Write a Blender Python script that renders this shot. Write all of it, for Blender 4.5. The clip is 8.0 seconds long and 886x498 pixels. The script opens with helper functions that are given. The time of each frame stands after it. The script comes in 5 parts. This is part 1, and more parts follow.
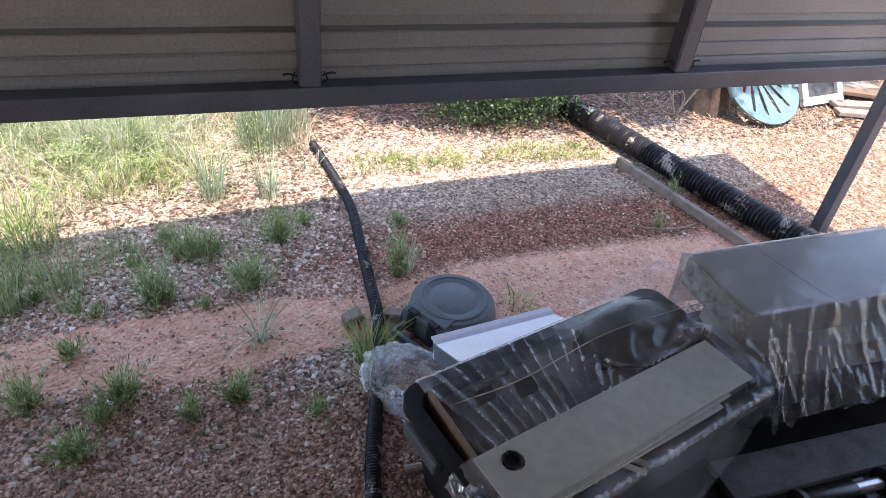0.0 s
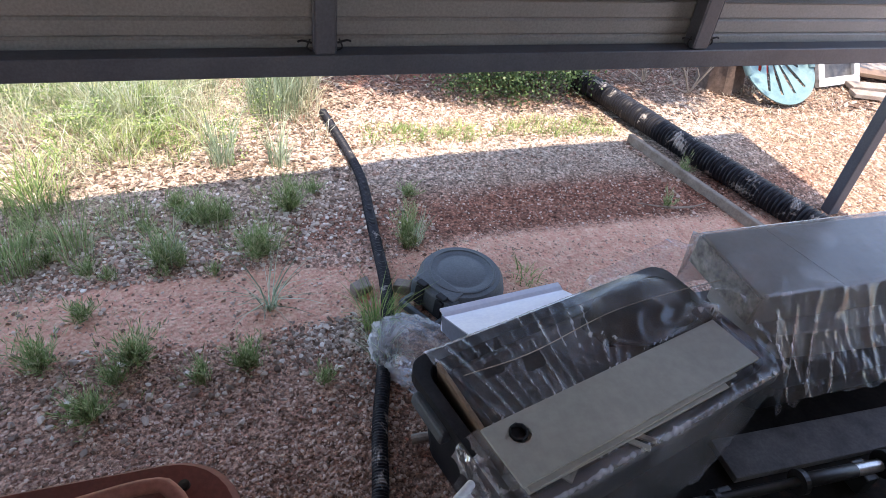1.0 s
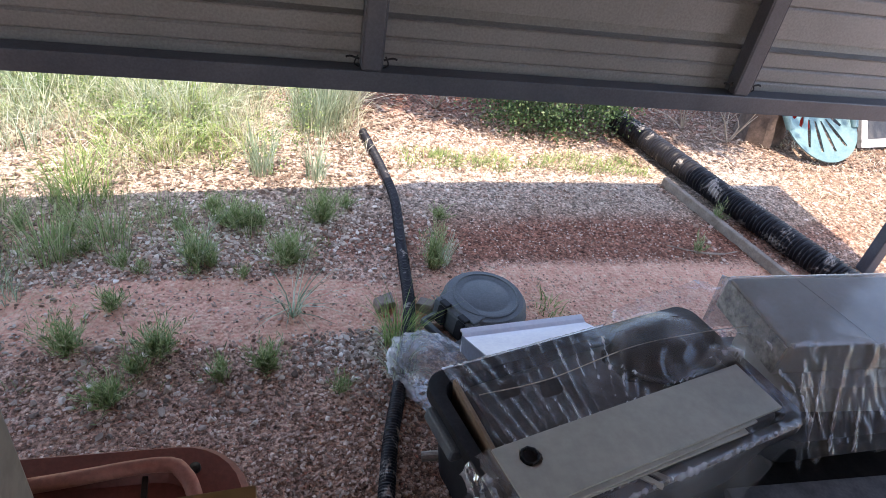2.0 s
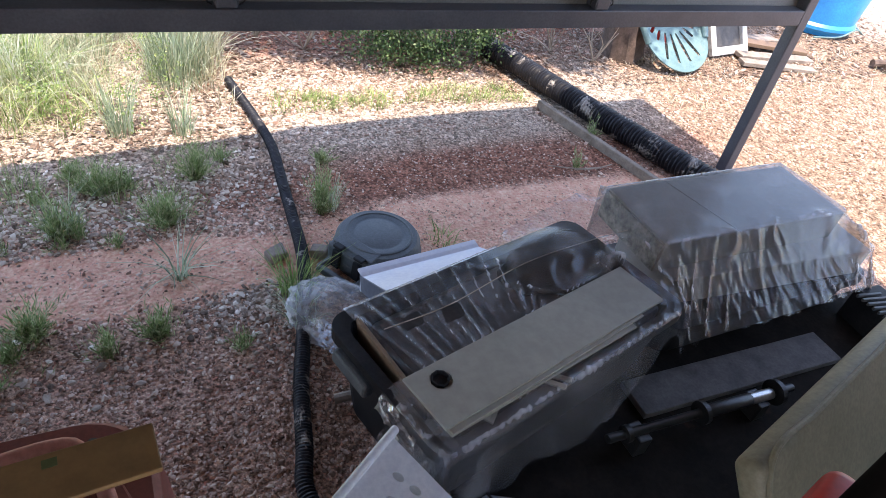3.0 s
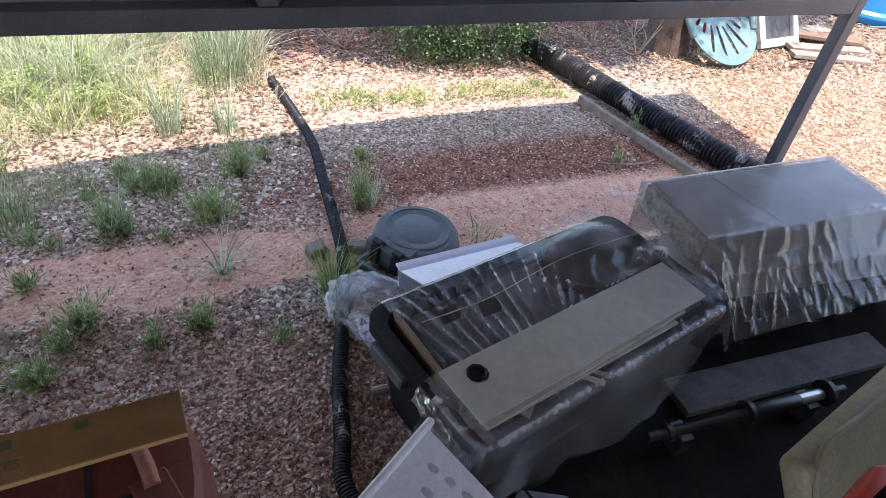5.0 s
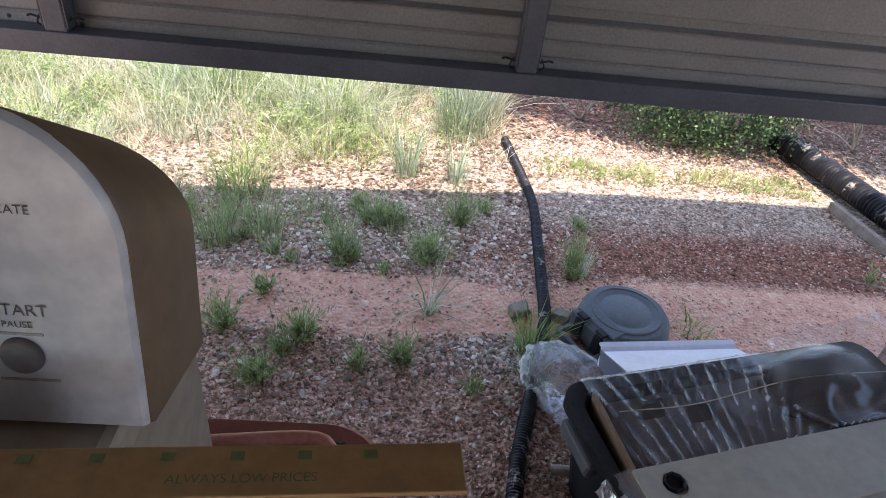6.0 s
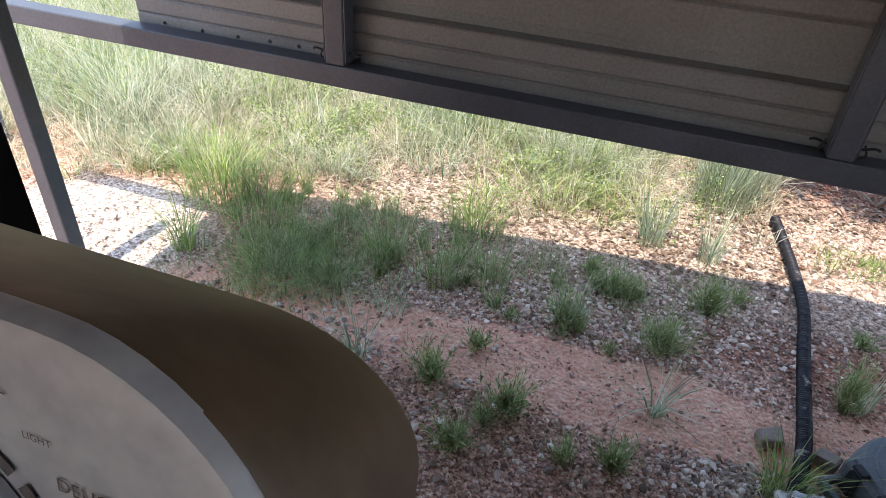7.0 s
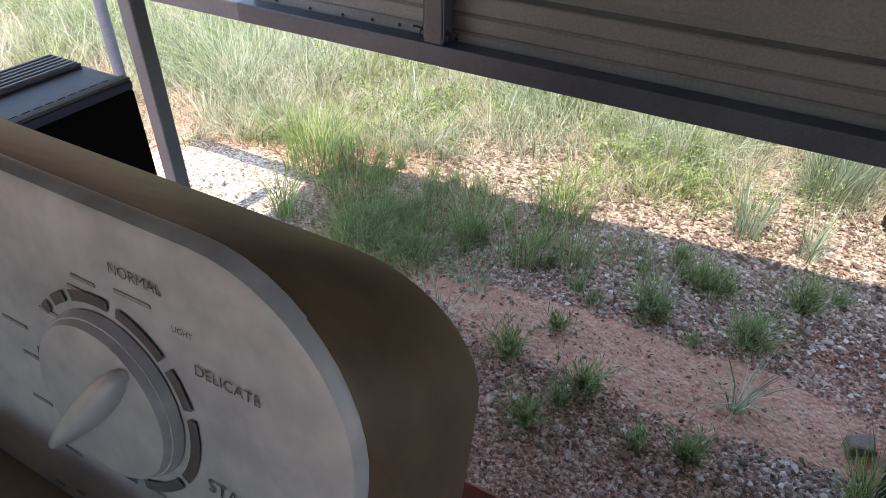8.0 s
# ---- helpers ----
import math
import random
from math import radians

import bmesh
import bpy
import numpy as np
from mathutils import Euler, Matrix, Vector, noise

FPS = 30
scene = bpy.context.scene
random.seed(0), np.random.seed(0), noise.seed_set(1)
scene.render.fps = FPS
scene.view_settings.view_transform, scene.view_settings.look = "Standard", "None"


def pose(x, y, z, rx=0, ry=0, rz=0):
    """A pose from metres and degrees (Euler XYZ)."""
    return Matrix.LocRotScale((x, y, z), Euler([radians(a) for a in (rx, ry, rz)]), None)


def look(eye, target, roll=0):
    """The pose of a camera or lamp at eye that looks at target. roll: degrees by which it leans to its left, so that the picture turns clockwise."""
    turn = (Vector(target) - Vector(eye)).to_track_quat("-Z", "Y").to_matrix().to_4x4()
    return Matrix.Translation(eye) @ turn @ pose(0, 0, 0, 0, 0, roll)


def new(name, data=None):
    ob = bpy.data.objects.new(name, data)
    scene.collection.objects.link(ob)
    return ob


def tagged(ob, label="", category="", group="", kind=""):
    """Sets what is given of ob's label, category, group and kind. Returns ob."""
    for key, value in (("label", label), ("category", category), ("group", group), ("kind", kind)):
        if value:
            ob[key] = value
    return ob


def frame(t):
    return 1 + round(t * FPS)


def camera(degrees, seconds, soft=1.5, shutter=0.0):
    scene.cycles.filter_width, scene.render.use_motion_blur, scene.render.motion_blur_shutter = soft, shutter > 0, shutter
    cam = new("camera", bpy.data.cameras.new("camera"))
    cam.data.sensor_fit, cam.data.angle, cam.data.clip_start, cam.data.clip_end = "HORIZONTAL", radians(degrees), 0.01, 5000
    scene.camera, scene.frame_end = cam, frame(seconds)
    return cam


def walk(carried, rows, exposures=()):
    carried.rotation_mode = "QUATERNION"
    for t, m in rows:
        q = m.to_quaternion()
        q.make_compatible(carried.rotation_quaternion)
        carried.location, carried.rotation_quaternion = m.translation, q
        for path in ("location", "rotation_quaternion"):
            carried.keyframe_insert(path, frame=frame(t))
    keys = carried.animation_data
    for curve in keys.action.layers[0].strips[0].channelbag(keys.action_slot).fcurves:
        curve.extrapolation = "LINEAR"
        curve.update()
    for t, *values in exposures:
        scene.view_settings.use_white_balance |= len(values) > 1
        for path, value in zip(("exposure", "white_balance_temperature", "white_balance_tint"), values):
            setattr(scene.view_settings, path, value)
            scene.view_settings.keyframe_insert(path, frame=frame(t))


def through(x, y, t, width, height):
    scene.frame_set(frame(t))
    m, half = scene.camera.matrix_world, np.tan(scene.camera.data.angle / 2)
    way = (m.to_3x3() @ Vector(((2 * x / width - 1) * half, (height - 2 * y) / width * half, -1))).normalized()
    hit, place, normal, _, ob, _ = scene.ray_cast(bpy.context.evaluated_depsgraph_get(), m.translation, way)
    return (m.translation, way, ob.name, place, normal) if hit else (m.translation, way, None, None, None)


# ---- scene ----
cam = camera(69.0, 8.0, soft=0.7)
PATH = [
    (0, (-0.260, 0.584, 1.385), (0.355, 2.085, 0.215), 6.4),
    (0.5, (-0.271, 0.585, 1.378), (0.325, 2.073, 0.181), 8.0),
    (1, (-0.279, 0.590, 1.385), (0.317, 2.042, 0.146), 8.0),
    (1.2, (-0.286, 0.596, 1.397), (0.309, 2.071, 0.185), 8.3),
    (2.3, (-0.288, 0.547, 1.355), (0.228, 2.089, 0.191), 11.4),
    (2.5, (-0.298, 0.569, 1.358), (0.297, 2.043, 0.144), 12.1),
    (3, (-0.283, 0.547, 1.339), (0.539, 1.875, 0.090), 11.7),
    (3.5, (-0.281, 0.529, 1.350), (0.571, 1.839, 0.101), 10.1),
    (4, (-0.261, 0.464, 1.348), (0.547, 1.807, 0.105), 9.3),
    (4.2, (-0.260, 0.453, 1.340), (0.478, 1.828, 0.089), 8.5),
    (5.3, (-0.280, 0.554, 1.320), (0.401, 1.940, 0.050), 9.1),
    (5.5, (-0.295, 0.550, 1.310), (0.199, 2.067, 0.104), 7.7),
    (5.6, (-0.335, 0.519, 1.339), (-0.011, 2.086, 0.138), 7.0),
    (5.8, (-0.310, 0.534, 1.303), (-0.101, 2.120, 0.102), 9.4),
    (6, (-0.331, 0.561, 1.319), (-0.182, 2.171, 0.143), 7.0),
    (6.3, (-0.353, 0.628, 1.344), (-0.405, 2.294, 0.239), 5.9),
    (6.5, (-0.369, 0.667, 1.328), (-0.520, 2.325, 0.220), 4.6),
    (7, (-0.404, 0.748, 1.295), (-0.917, 2.304, 0.148), 3.8),
    (7.5, (-0.395, 0.759, 1.283), (-1.004, 2.234, 0.078), 0.7),
    (8, (-0.384, 0.719, 1.309), (-1.127, 2.132, 0.103), 1.6),
]
walk(cam, [(t, look(eye, target, roll)) for t, eye, target, roll in PATH],
     exposures=((0, 2.35, 7000, 17), (2.5, 2.36, 7000, 17), (3.5, 2.25, 6950, 15), (4.2, 2.25, 6950, 15), (5.5, 2.34, 7000, 17), (6.2, 2.28, 7000, 16), (7, 1.98, 7050, 14), (8, 1.93, 7000, 13)))

# ---- world and light ----
world = bpy.data.worlds.new("sky")
scene.world = world
world.use_nodes = True
wt = world.node_tree
sky = wt.nodes.new("ShaderNodeTexSky")
sky.sky_type, sky.sun_disc = "NISHITA", False
sky.sun_elevation, sky.sun_rotation = radians(72), radians(180)
wt.links.new(sky.outputs[0], wt.nodes["Background"].inputs[0])
wt.nodes["Background"].inputs[1].default_value = 0.15
sun = new("sun", bpy.data.lights.new("sun", "SUN"))
sun.data.energy, sun.data.angle, sun.data.color = 1.85, radians(0.6), (1.0, 0.94, 0.85)
sun.matrix_world = look((-0.2, -2.98, 10.0), (0, 0, 0))
scene.view_settings.use_white_balance = True
scene.view_settings.white_balance_temperature, scene.view_settings.white_balance_tint = 7050, 18

# ---- materials ----
def nodes_of(name):
    m = bpy.data.materials.new(name)
    m.use_nodes = True
    t = m.node_tree
    return m, t, t.nodes["Principled BSDF"]


def noise_tex(t, vec, scale, detail=5.0, rough=0.6, dist=0.0):
    n = t.nodes.new("ShaderNodeTexNoise")
    n.inputs["Scale"].default_value, n.inputs["Detail"].default_value = scale, detail
    n.inputs["Roughness"].default_value, n.inputs["Distortion"].default_value = rough, dist
    if vec is not None:
        t.links.new(vec, n.inputs["Vector"])
    return n.outputs["Fac"]


def ramp(t, fac, stops):
    r = t.nodes.new("ShaderNodeValToRGB")
    while len(r.color_ramp.elements) < len(stops):
        r.color_ramp.elements.new(0.5)
    for e, (p, c) in zip(r.color_ramp.elements, stops):
        e.position, e.color = p, (*c, 1)
    t.links.new(fac, r.inputs[0])
    return r.outputs[0]


def mixc(t, fac, a, b, blend="MIX"):
    m = t.nodes.new("ShaderNodeMix")
    m.data_type, m.blend_type = "RGBA", blend
    for sock, v in ((m.inputs[0], fac), (m.inputs[6], a), (m.inputs[7], b)):
        if isinstance(v, (int, float)):
            sock.default_value = v
        elif isinstance(v, tuple):
            sock.default_value = (*v, 1)
        else:
            t.links.new(v, sock)
    return m.outputs[2]


def maths(t, op, a, b=0.0, c=0.0):
    m = t.nodes.new("ShaderNodeMath")
    m.operation = op
    for sock, v in zip(m.inputs, (a, b, c)):
        if isinstance(v, (int, float)):
            sock.default_value = v
        else:
            t.links.new(v, sock)
    return m.outputs[0]


def remap(t, v, a, b):
    m = t.nodes.new("ShaderNodeMapRange")
    m.interpolation_type = "SMOOTHSTEP"
    t.links.new(v, m.inputs[0])
    m.inputs[1].default_value, m.inputs[2].default_value = a, b
    return m.outputs[0]


def bump(t, bsdf, height, strength=0.3, distance=0.01):
    b = t.nodes.new("ShaderNodeBump")
    b.inputs["Strength"].default_value, b.inputs["Distance"].default_value = strength, distance
    t.links.new(height, b.inputs["Height"])
    t.links.new(b.outputs[0], bsdf.inputs["Normal"])


def position(t):
    return t.nodes.new("ShaderNodeNewGeometry").outputs["Position"]


def surface(name, dark, light, scale=12.0, fine=120.0, rough=0.6, metal=0.0, relief=0.15, dust=None, dust_at=(0.55, 0.75), spec=0.5, grain=0.25):
    """Two scales of variation, fine relief and, where given, patches of dust."""
    m, t, b = nodes_of(name)
    p = position(t)
    c = ramp(t, noise_tex(t, p, scale), [(0.3, dark), (0.7, light)])
    f = noise_tex(t, p, fine, 3.0)
    c = mixc(t, grain, c, ramp(t, f, [(0.35, (0.25, 0.25, 0.25)), (0.65, (0.75, 0.75, 0.75))]), "OVERLAY")
    if dust:
        c = mixc(t, remap(t, noise_tex(t, p, scale * 0.6, 6.0, 0.7, 0.6), *dust_at), c, dust)
    t.links.new(c, b.inputs["Base Color"])
    b.inputs["Roughness"].default_value, b.inputs["Metallic"].default_value = rough, metal
    b.inputs["Specular IOR Level"].default_value = spec
    bump(t, b, f, relief, 0.004)
    return m


def leafy(name, stops, rough=0.55, through=0.4, clumps=0.0):
    """Colour by blade and by clump, with some light through it."""
    m, t, b = nodes_of(name)
    g = t.nodes.new("ShaderNodeNewGeometry")
    c = ramp(t, g.outputs["Random Per Island"], stops)
    if clumps:
        mp = t.nodes.new("ShaderNodeMapping")
        mp.inputs["Scale"].default_value = (1, 1, 0.35)
        t.links.new(g.outputs["Position"], mp.inputs["Vector"])
        c = mixc(t, clumps, c, ramp(t, noise_tex(t, mp.outputs[0], 11.0, 3.0, 0.7), [(0.36, (0.08, 0.09, 0.07)), (0.62, (0.86, 0.86, 0.80))]), "OVERLAY")
    t.links.new(c, b.inputs["Base Color"])
    b.inputs["Roughness"].default_value = rough
    tr = t.nodes.new("ShaderNodeBsdfTranslucent")
    t.links.new(c, tr.inputs[0])
    mx = t.nodes.new("ShaderNodeMixShader")
    mx.inputs[0].default_value = through
    t.links.new(b.outputs[0], mx.inputs[1])
    t.links.new(tr.outputs[0], mx.inputs[2])
    t.links.new(mx.outputs[0], t.nodes["Material Output"].inputs[0])
    return m


def ground_material():
    m, t, b = nodes_of("gravelly red earth")
    p = position(t)
    sep = t.nodes.new("ShaderNodeSeparateXYZ")
    t.links.new(p, sep.inputs[0])
    px, py = sep.outputs[0], sep.outputs[1]
    wob = maths(t, "SUBTRACT", noise_tex(t, p, 3.5, 5.0, 0.65), 0.5)
    fine = noise_tex(t, p, 95.0, 4.0, 0.7)
    mid = noise_tex(t, p, 22.0, 5.0, 0.7)
    grit = t.nodes.new("ShaderNodeTexVoronoi")
    grit.inputs["Scale"].default_value = 75.0
    t.links.new(p, grit.inputs["Vector"])

    def patch(cx, cy, rx, ry, soft=0.35, wobble=1.2):
        dx = maths(t, "DIVIDE", maths(t, "SUBTRACT", px, cx), rx)
        dy = maths(t, "DIVIDE", maths(t, "SUBTRACT", py, cy), ry)
        d = maths(t, "SQRT", maths(t, "ADD", maths(t, "MULTIPLY", dx, dx), maths(t, "MULTIPLY", dy, dy)))
        d = maths(t, "ADD", d, maths(t, "MULTIPLY", wob, wobble))
        return maths(t, "SUBTRACT", 1.0, remap(t, d, 1.0 - soft, 1.0 + soft))

    base = ramp(t, mid, [(0.28, (0.22, 0.125, 0.084)), (0.52, (0.46, 0.28, 0.205)), (0.75, (0.70, 0.49, 0.385))])
    pink = ramp(t, mid, [(0.3, (0.66, 0.34, 0.235)), (0.7, (0.86, 0.51, 0.37))])
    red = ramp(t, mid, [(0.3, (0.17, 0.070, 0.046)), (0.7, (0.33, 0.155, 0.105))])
    grey = ramp(t, mid, [(0.3, (0.19, 0.118, 0.082)), (0.7, (0.39, 0.27, 0.20))])
    pale = ramp(t, mid, [(0.3, (0.25, 0.185, 0.14)), (0.7, (0.50, 0.415, 0.34))])
    tan = ramp(t, mid, [(0.3, (0.16, 0.092, 0.058)), (0.55, (0.32, 0.22, 0.155)), (0.75, (0.46, 0.36, 0.275))])
    sand = ramp(t, mid, [(0.3, (0.42, 0.35, 0.29)), (0.7, (0.62, 0.55, 0.48))])
    c = base
    c = mixc(t, patch(0.9, 2.66, 1.9, 0.26), c, grey)
    c = mixc(t, patch(0.4, 5.2, 9.0, 2.60, 0.10, 0.25), c, pale)
    c = mixc(t, patch(3.7, 2.3, 1.6, 2.0, 0.15, 0.3), c, tan)
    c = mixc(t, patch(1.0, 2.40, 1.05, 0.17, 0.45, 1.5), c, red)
    c = mixc(t, patch(1.3, 4.1, 1.6, 0.80, 0.3, 0.8), c, red)
    loose = patch(1.0, 2.08, 1.0, 0.19, 0.18, 0.5)
    loose = maths(t, "MAXIMUM", loose, patch(-0.42, 2.06, 0.80, 0.15, 0.18, 0.5))
    loose = maths(t, "MAXIMUM", loose, patch(-1.30, 2.00, 0.55, 0.13, 0.25, 0.7))
    c = mixc(t, loose, c, pink)
    c = mixc(t, patch(-2.15, 2.12, 0.42, 0.32, 0.25, 0.5), c, sand)
    firm = maths(t, "SUBTRACT", 1.0, maths(t, "MULTIPLY", loose, 0.72))
    c = mixc(t, maths(t, "MULTIPLY", firm, 0.9), c, ramp(t, fine, [(0.34, (0.08, 0.08, 0.08)), (0.66, (0.92, 0.92, 0.92))]), "OVERLAY")
    pebble = ramp(t, grit.outputs["Color"], [(0.0, (0.12, 0.12, 0.12)), (1.0, (0.92, 0.92, 0.92))])
    c = mixc(t, maths(t, "MULTIPLY", firm, 0.75), c, pebble, "OVERLAY")
    # dark crumbs of earth and rotted straw
    crumb = maths(t, "MULTIPLY", remap(t, noise_tex(t, p, 48.0, 3.0, 0.6), 0.60, 0.66), remap(t, noise_tex(t, p, 5.0, 3.0, 0.6), 0.40, 0.62))
    c = mixc(t, maths(t, "MULTIPLY", crumb, 0.75), c, (0.085, 0.050, 0.034))
    t.links.new(c, b.inputs["Base Color"])
    b.inputs["Roughness"].default_value = 0.95
    b.inputs["Specular IOR Level"].default_value = 0.15
    h = maths(t, "ADD", maths(t, "MULTIPLY", fine, 0.6), maths(t, "MULTIPLY", grit.outputs["Distance"], -0.8))
    bump(t, b, h, 0.8, 0.010)
    return m


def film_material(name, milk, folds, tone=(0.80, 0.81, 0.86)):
    """Thin clear film: mostly clear, glossy, hazy in patches; the glints along sharp folds are painted in as white."""
    m, t, b = nodes_of(name)
    p = position(t)
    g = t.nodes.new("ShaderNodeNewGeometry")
    fold_glint = remap(t, g.outputs["Pointiness"], 0.507, 0.565)
    haze = remap(t, noise_tex(t, p, 7.0, 4.0, 0.65, 0.8), 0.42, 0.72)
    crinkle = noise_tex(t, p, 24.0, 2.0, 0.5, 1.0)
    bp = t.nodes.new("ShaderNodeBump")
    bp.inputs["Strength"].default_value, bp.inputs["Distance"].default_value = 0.25, 0.006
    t.links.new(crinkle, bp.inputs["Height"])
    clear = t.nodes.new("ShaderNodeBsdfTransparent")
    clear.inputs[0].default_value = (0.94, 0.94, 0.95, 1)
    gloss = t.nodes.new("ShaderNodeBsdfGlossy")
    gloss.inputs["Roughness"].default_value = 0.2
    t.links.new(bp.outputs[0], gloss.inputs["Normal"])
    lw = t.nodes.new("ShaderNodeLayerWeight")
    lw.inputs["Blend"].default_value = 0.35
    t.links.new(bp.outputs[0], lw.inputs["Normal"])
    m1 = t.nodes.new("ShaderNodeMixShader")
    t.links.new(maths(t, "MULTIPLY_ADD", lw.outputs["Fresnel"], 0.60, 0.02), m1.inputs[0])
    t.links.new(clear.outputs[0], m1.inputs[1])
    t.links.new(gloss.outputs[0], m1.inputs[2])
    b.inputs["Base Color"].default_value = (*tone, 1)
    b.inputs["Roughness"].default_value = 0.3
    m2 = t.nodes.new("ShaderNodeMixShader")
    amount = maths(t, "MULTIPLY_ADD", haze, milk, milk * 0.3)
    amount = maths(t, "MULTIPLY_ADD", maths(t, "MULTIPLY", fold_glint, maths(t, "MULTIPLY_ADD", haze, 0.6, 0.4)), folds, amount)
    t.links.new(amount, m2.inputs[0])
    t.links.new(m1.outputs[0], m2.inputs[1])
    t.links.new(b.outputs[0], m2.inputs[2])
    t.links.new(m2.outputs[0], t.nodes["Material Output"].inputs[0])
    return m


M_GROUND = ground_material()
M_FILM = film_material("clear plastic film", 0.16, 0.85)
M_BAG = film_material("milky plastic film", 0.34, 0.6, (0.86, 0.86, 0.88))
M_STONE = leafy("pale pebbles", [(0.0, (0.14, 0.095, 0.07)), (0.4, (0.39, 0.30, 0.24)), (0.75, (0.62, 0.51, 0.42)), (1.0, (0.86, 0.78, 0.69))], 0.9, 0.0)
M_GRIT = leafy("reddish grit", [(0.0, (0.17, 0.095, 0.065)), (0.5, (0.49, 0.325, 0.25)), (1.0, (0.80, 0.64, 0.53))], 0.95, 0.0)
M_LITTER = leafy("dry leaf litter", [(0.0, (0.12, 0.065, 0.04)), (0.5, (0.21, 0.14, 0.10)), (1.0, (0.47, 0.38, 0.30))], 0.8, 0.1)
M_GREEN = leafy("green grass", [(0.0, (0.12, 0.18, 0.06)), (0.5, (0.29, 0.38, 0.15)), (0.85, (0.50, 0.53, 0.29)), (1.0, (0.56, 0.49, 0.35))])
M_LUSH = leafy("bright green grass", [(0.0, (0.11, 0.19, 0.05)), (0.6, (0.32, 0.43, 0.15)), (1.0, (0.60, 0.63, 0.30))], clumps=0.4)
M_PALE = leafy("grey green grass", [(0.0, (0.13, 0.19, 0.11)), (0.5, (0.40, 0.48, 0.33)), (1.0, (0.74, 0.77, 0.61))], clumps=0.45)
M_STRAW = leafy("half dry meadow grass", [(0.0, (0.14, 0.16, 0.09)), (0.3, (0.48, 0.47, 0.32)), (0.65, (0.72, 0.68, 0.54)), (1.0, (0.88, 0.85, 0.74))], clumps=0.45)
M_LEAF = leafy("dark green leaves", [(0.0, (0.022, 0.050, 0.016)), (0.6, (0.065, 0.125, 0.038)), (1.0, (0.19, 0.26, 0.11))], through=0.25)
M_STEEL = surface("dark painted steel", (0.056, 0.063, 0.080), (0.084, 0.092, 0.110), 6, 160, 0.45, 0.0, 0.08, (0.20, 0.17, 0.15), (0.62, 0.85))
M_SIDING = surface("tan painted sheet metal", (0.178, 0.174, 0.170), (0.226, 0.220, 0.214), 4, 140, 0.5, 0.0, 0.06, (0.20, 0.165, 0.13), (0.6, 0.9))
M_ROOF = surface("roof sheet metal", (0.30, 0.29, 0.28), (0.36, 0.35, 0.34), 4, 120, 0.5)
M_BLACKPLASTIC = surface("dusty black plastic", (0.012, 0.012, 0.014), (0.03, 0.03, 0.033), 9, 150, 0.5, 0.0, 0.1, (0.03, 0.028, 0.026), (0.6, 0.95), spec=0.15)
M_HOSE = surface("black corrugated plastic", (0.010, 0.010, 0.014), (0.022, 0.022, 0.028), 14, 200, 0.5, 0.0, 0.05, (0.42, 0.38, 0.35), (0.57, 0.66), spec=0.3)
M_CASE = surface("dusty grey plastic", (0.075, 0.088, 0.098), (0.11, 0.12, 0.128), 14, 180, 0.6, 0.0, 0.1, (0.19, 0.17, 0.16), (0.55, 0.9))
M_VINYL = surface("white vinyl", (0.68, 0.69, 0.78), (0.78, 0.79, 0.86), 8, 90, 0.35, 0.0, 0.02)
M_BOARD = surface("grey beige laminate", (0.31, 0.295, 0.25), (0.37, 0.35, 0.30), 5, 40, 0.45, 0.0, 0.03, (0.25, 0.225, 0.18), (0.6, 0.85), grain=0.1)
M_CARD = surface("grey cardboard", (0.26, 0.25, 0.235), (0.32, 0.31, 0.29), 5, 60, 0.6, 0.0, 0.03, (0.22, 0.20, 0.175), (0.6, 0.9), grain=0.1)
M_SPECK = surface("worn box end", (0.05, 0.05, 0.045), (0.40, 0.38, 0.34), 42, 160, 0.8)
M_DARKBOX = surface("dark grey goods", (0.05, 0.047, 0.045), (0.10, 0.09, 0.085), 8, 90, 0.7)
M_BROWN = surface("brown hardboard", (0.16, 0.10, 0.06), (0.24, 0.155, 0.10), 10, 150, 0.65)
M_WOOD = surface("weathered grey wood", (0.20, 0.155, 0.12), (0.34, 0.28, 0.23), 18, 120, 0.85, 0.0, 0.4)
M_DARKWOOD = surface("dark grey timber", (0.060, 0.057, 0.058), (0.115, 0.108, 0.108), 18, 120, 0.8, 0.0, 0.3)
M_PINE = surface("yellowed wood", (0.22, 0.148, 0.065), (0.31, 0.22, 0.105), 10, 90, 0.5, 0.0, 0.08, (0.28, 0.15, 0.06), (0.55, 0.9))
M_RED = surface("faded red paint", (0.16, 0.042, 0.034), (0.23, 0.075, 0.058), 7, 120, 0.6, 0.0, 0.1, (0.25, 0.14, 0.10), (0.5, 0.85))
M_PINKTUBE = surface("chalky red tube", (0.34, 0.13, 0.10), (0.42, 0.19, 0.15), 10, 120, 0.6)
M_REDPLASTIC = surface("bright red plastic", (0.5, 0.02, 0.018), (0.6, 0.035, 0.025), 6, 90, 0.4, 0.0, 0.02)
M_ENAMEL = surface("grimy white enamel", (0.395, 0.455, 0.505), (0.51, 0.575, 0.63), 9, 60, 0.35, 0.0, 0.02, (0.345, 0.375, 0.385), (0.5, 0.8))
M_SHELL = surface("grimy brown beige plastic", (0.10, 0.075, 0.045), (0.155, 0.12, 0.075), 12, 50, 0.5, 0.0, 0.04, (0.075, 0.052, 0.03), (0.5, 0.8))
M_CABINET = surface("olive grey washer side", (0.22, 0.21, 0.18), (0.28, 0.265, 0.225), 6, 60, 0.5, 0.0, 0.02, (0.18, 0.155, 0.12), (0.55, 0.9))
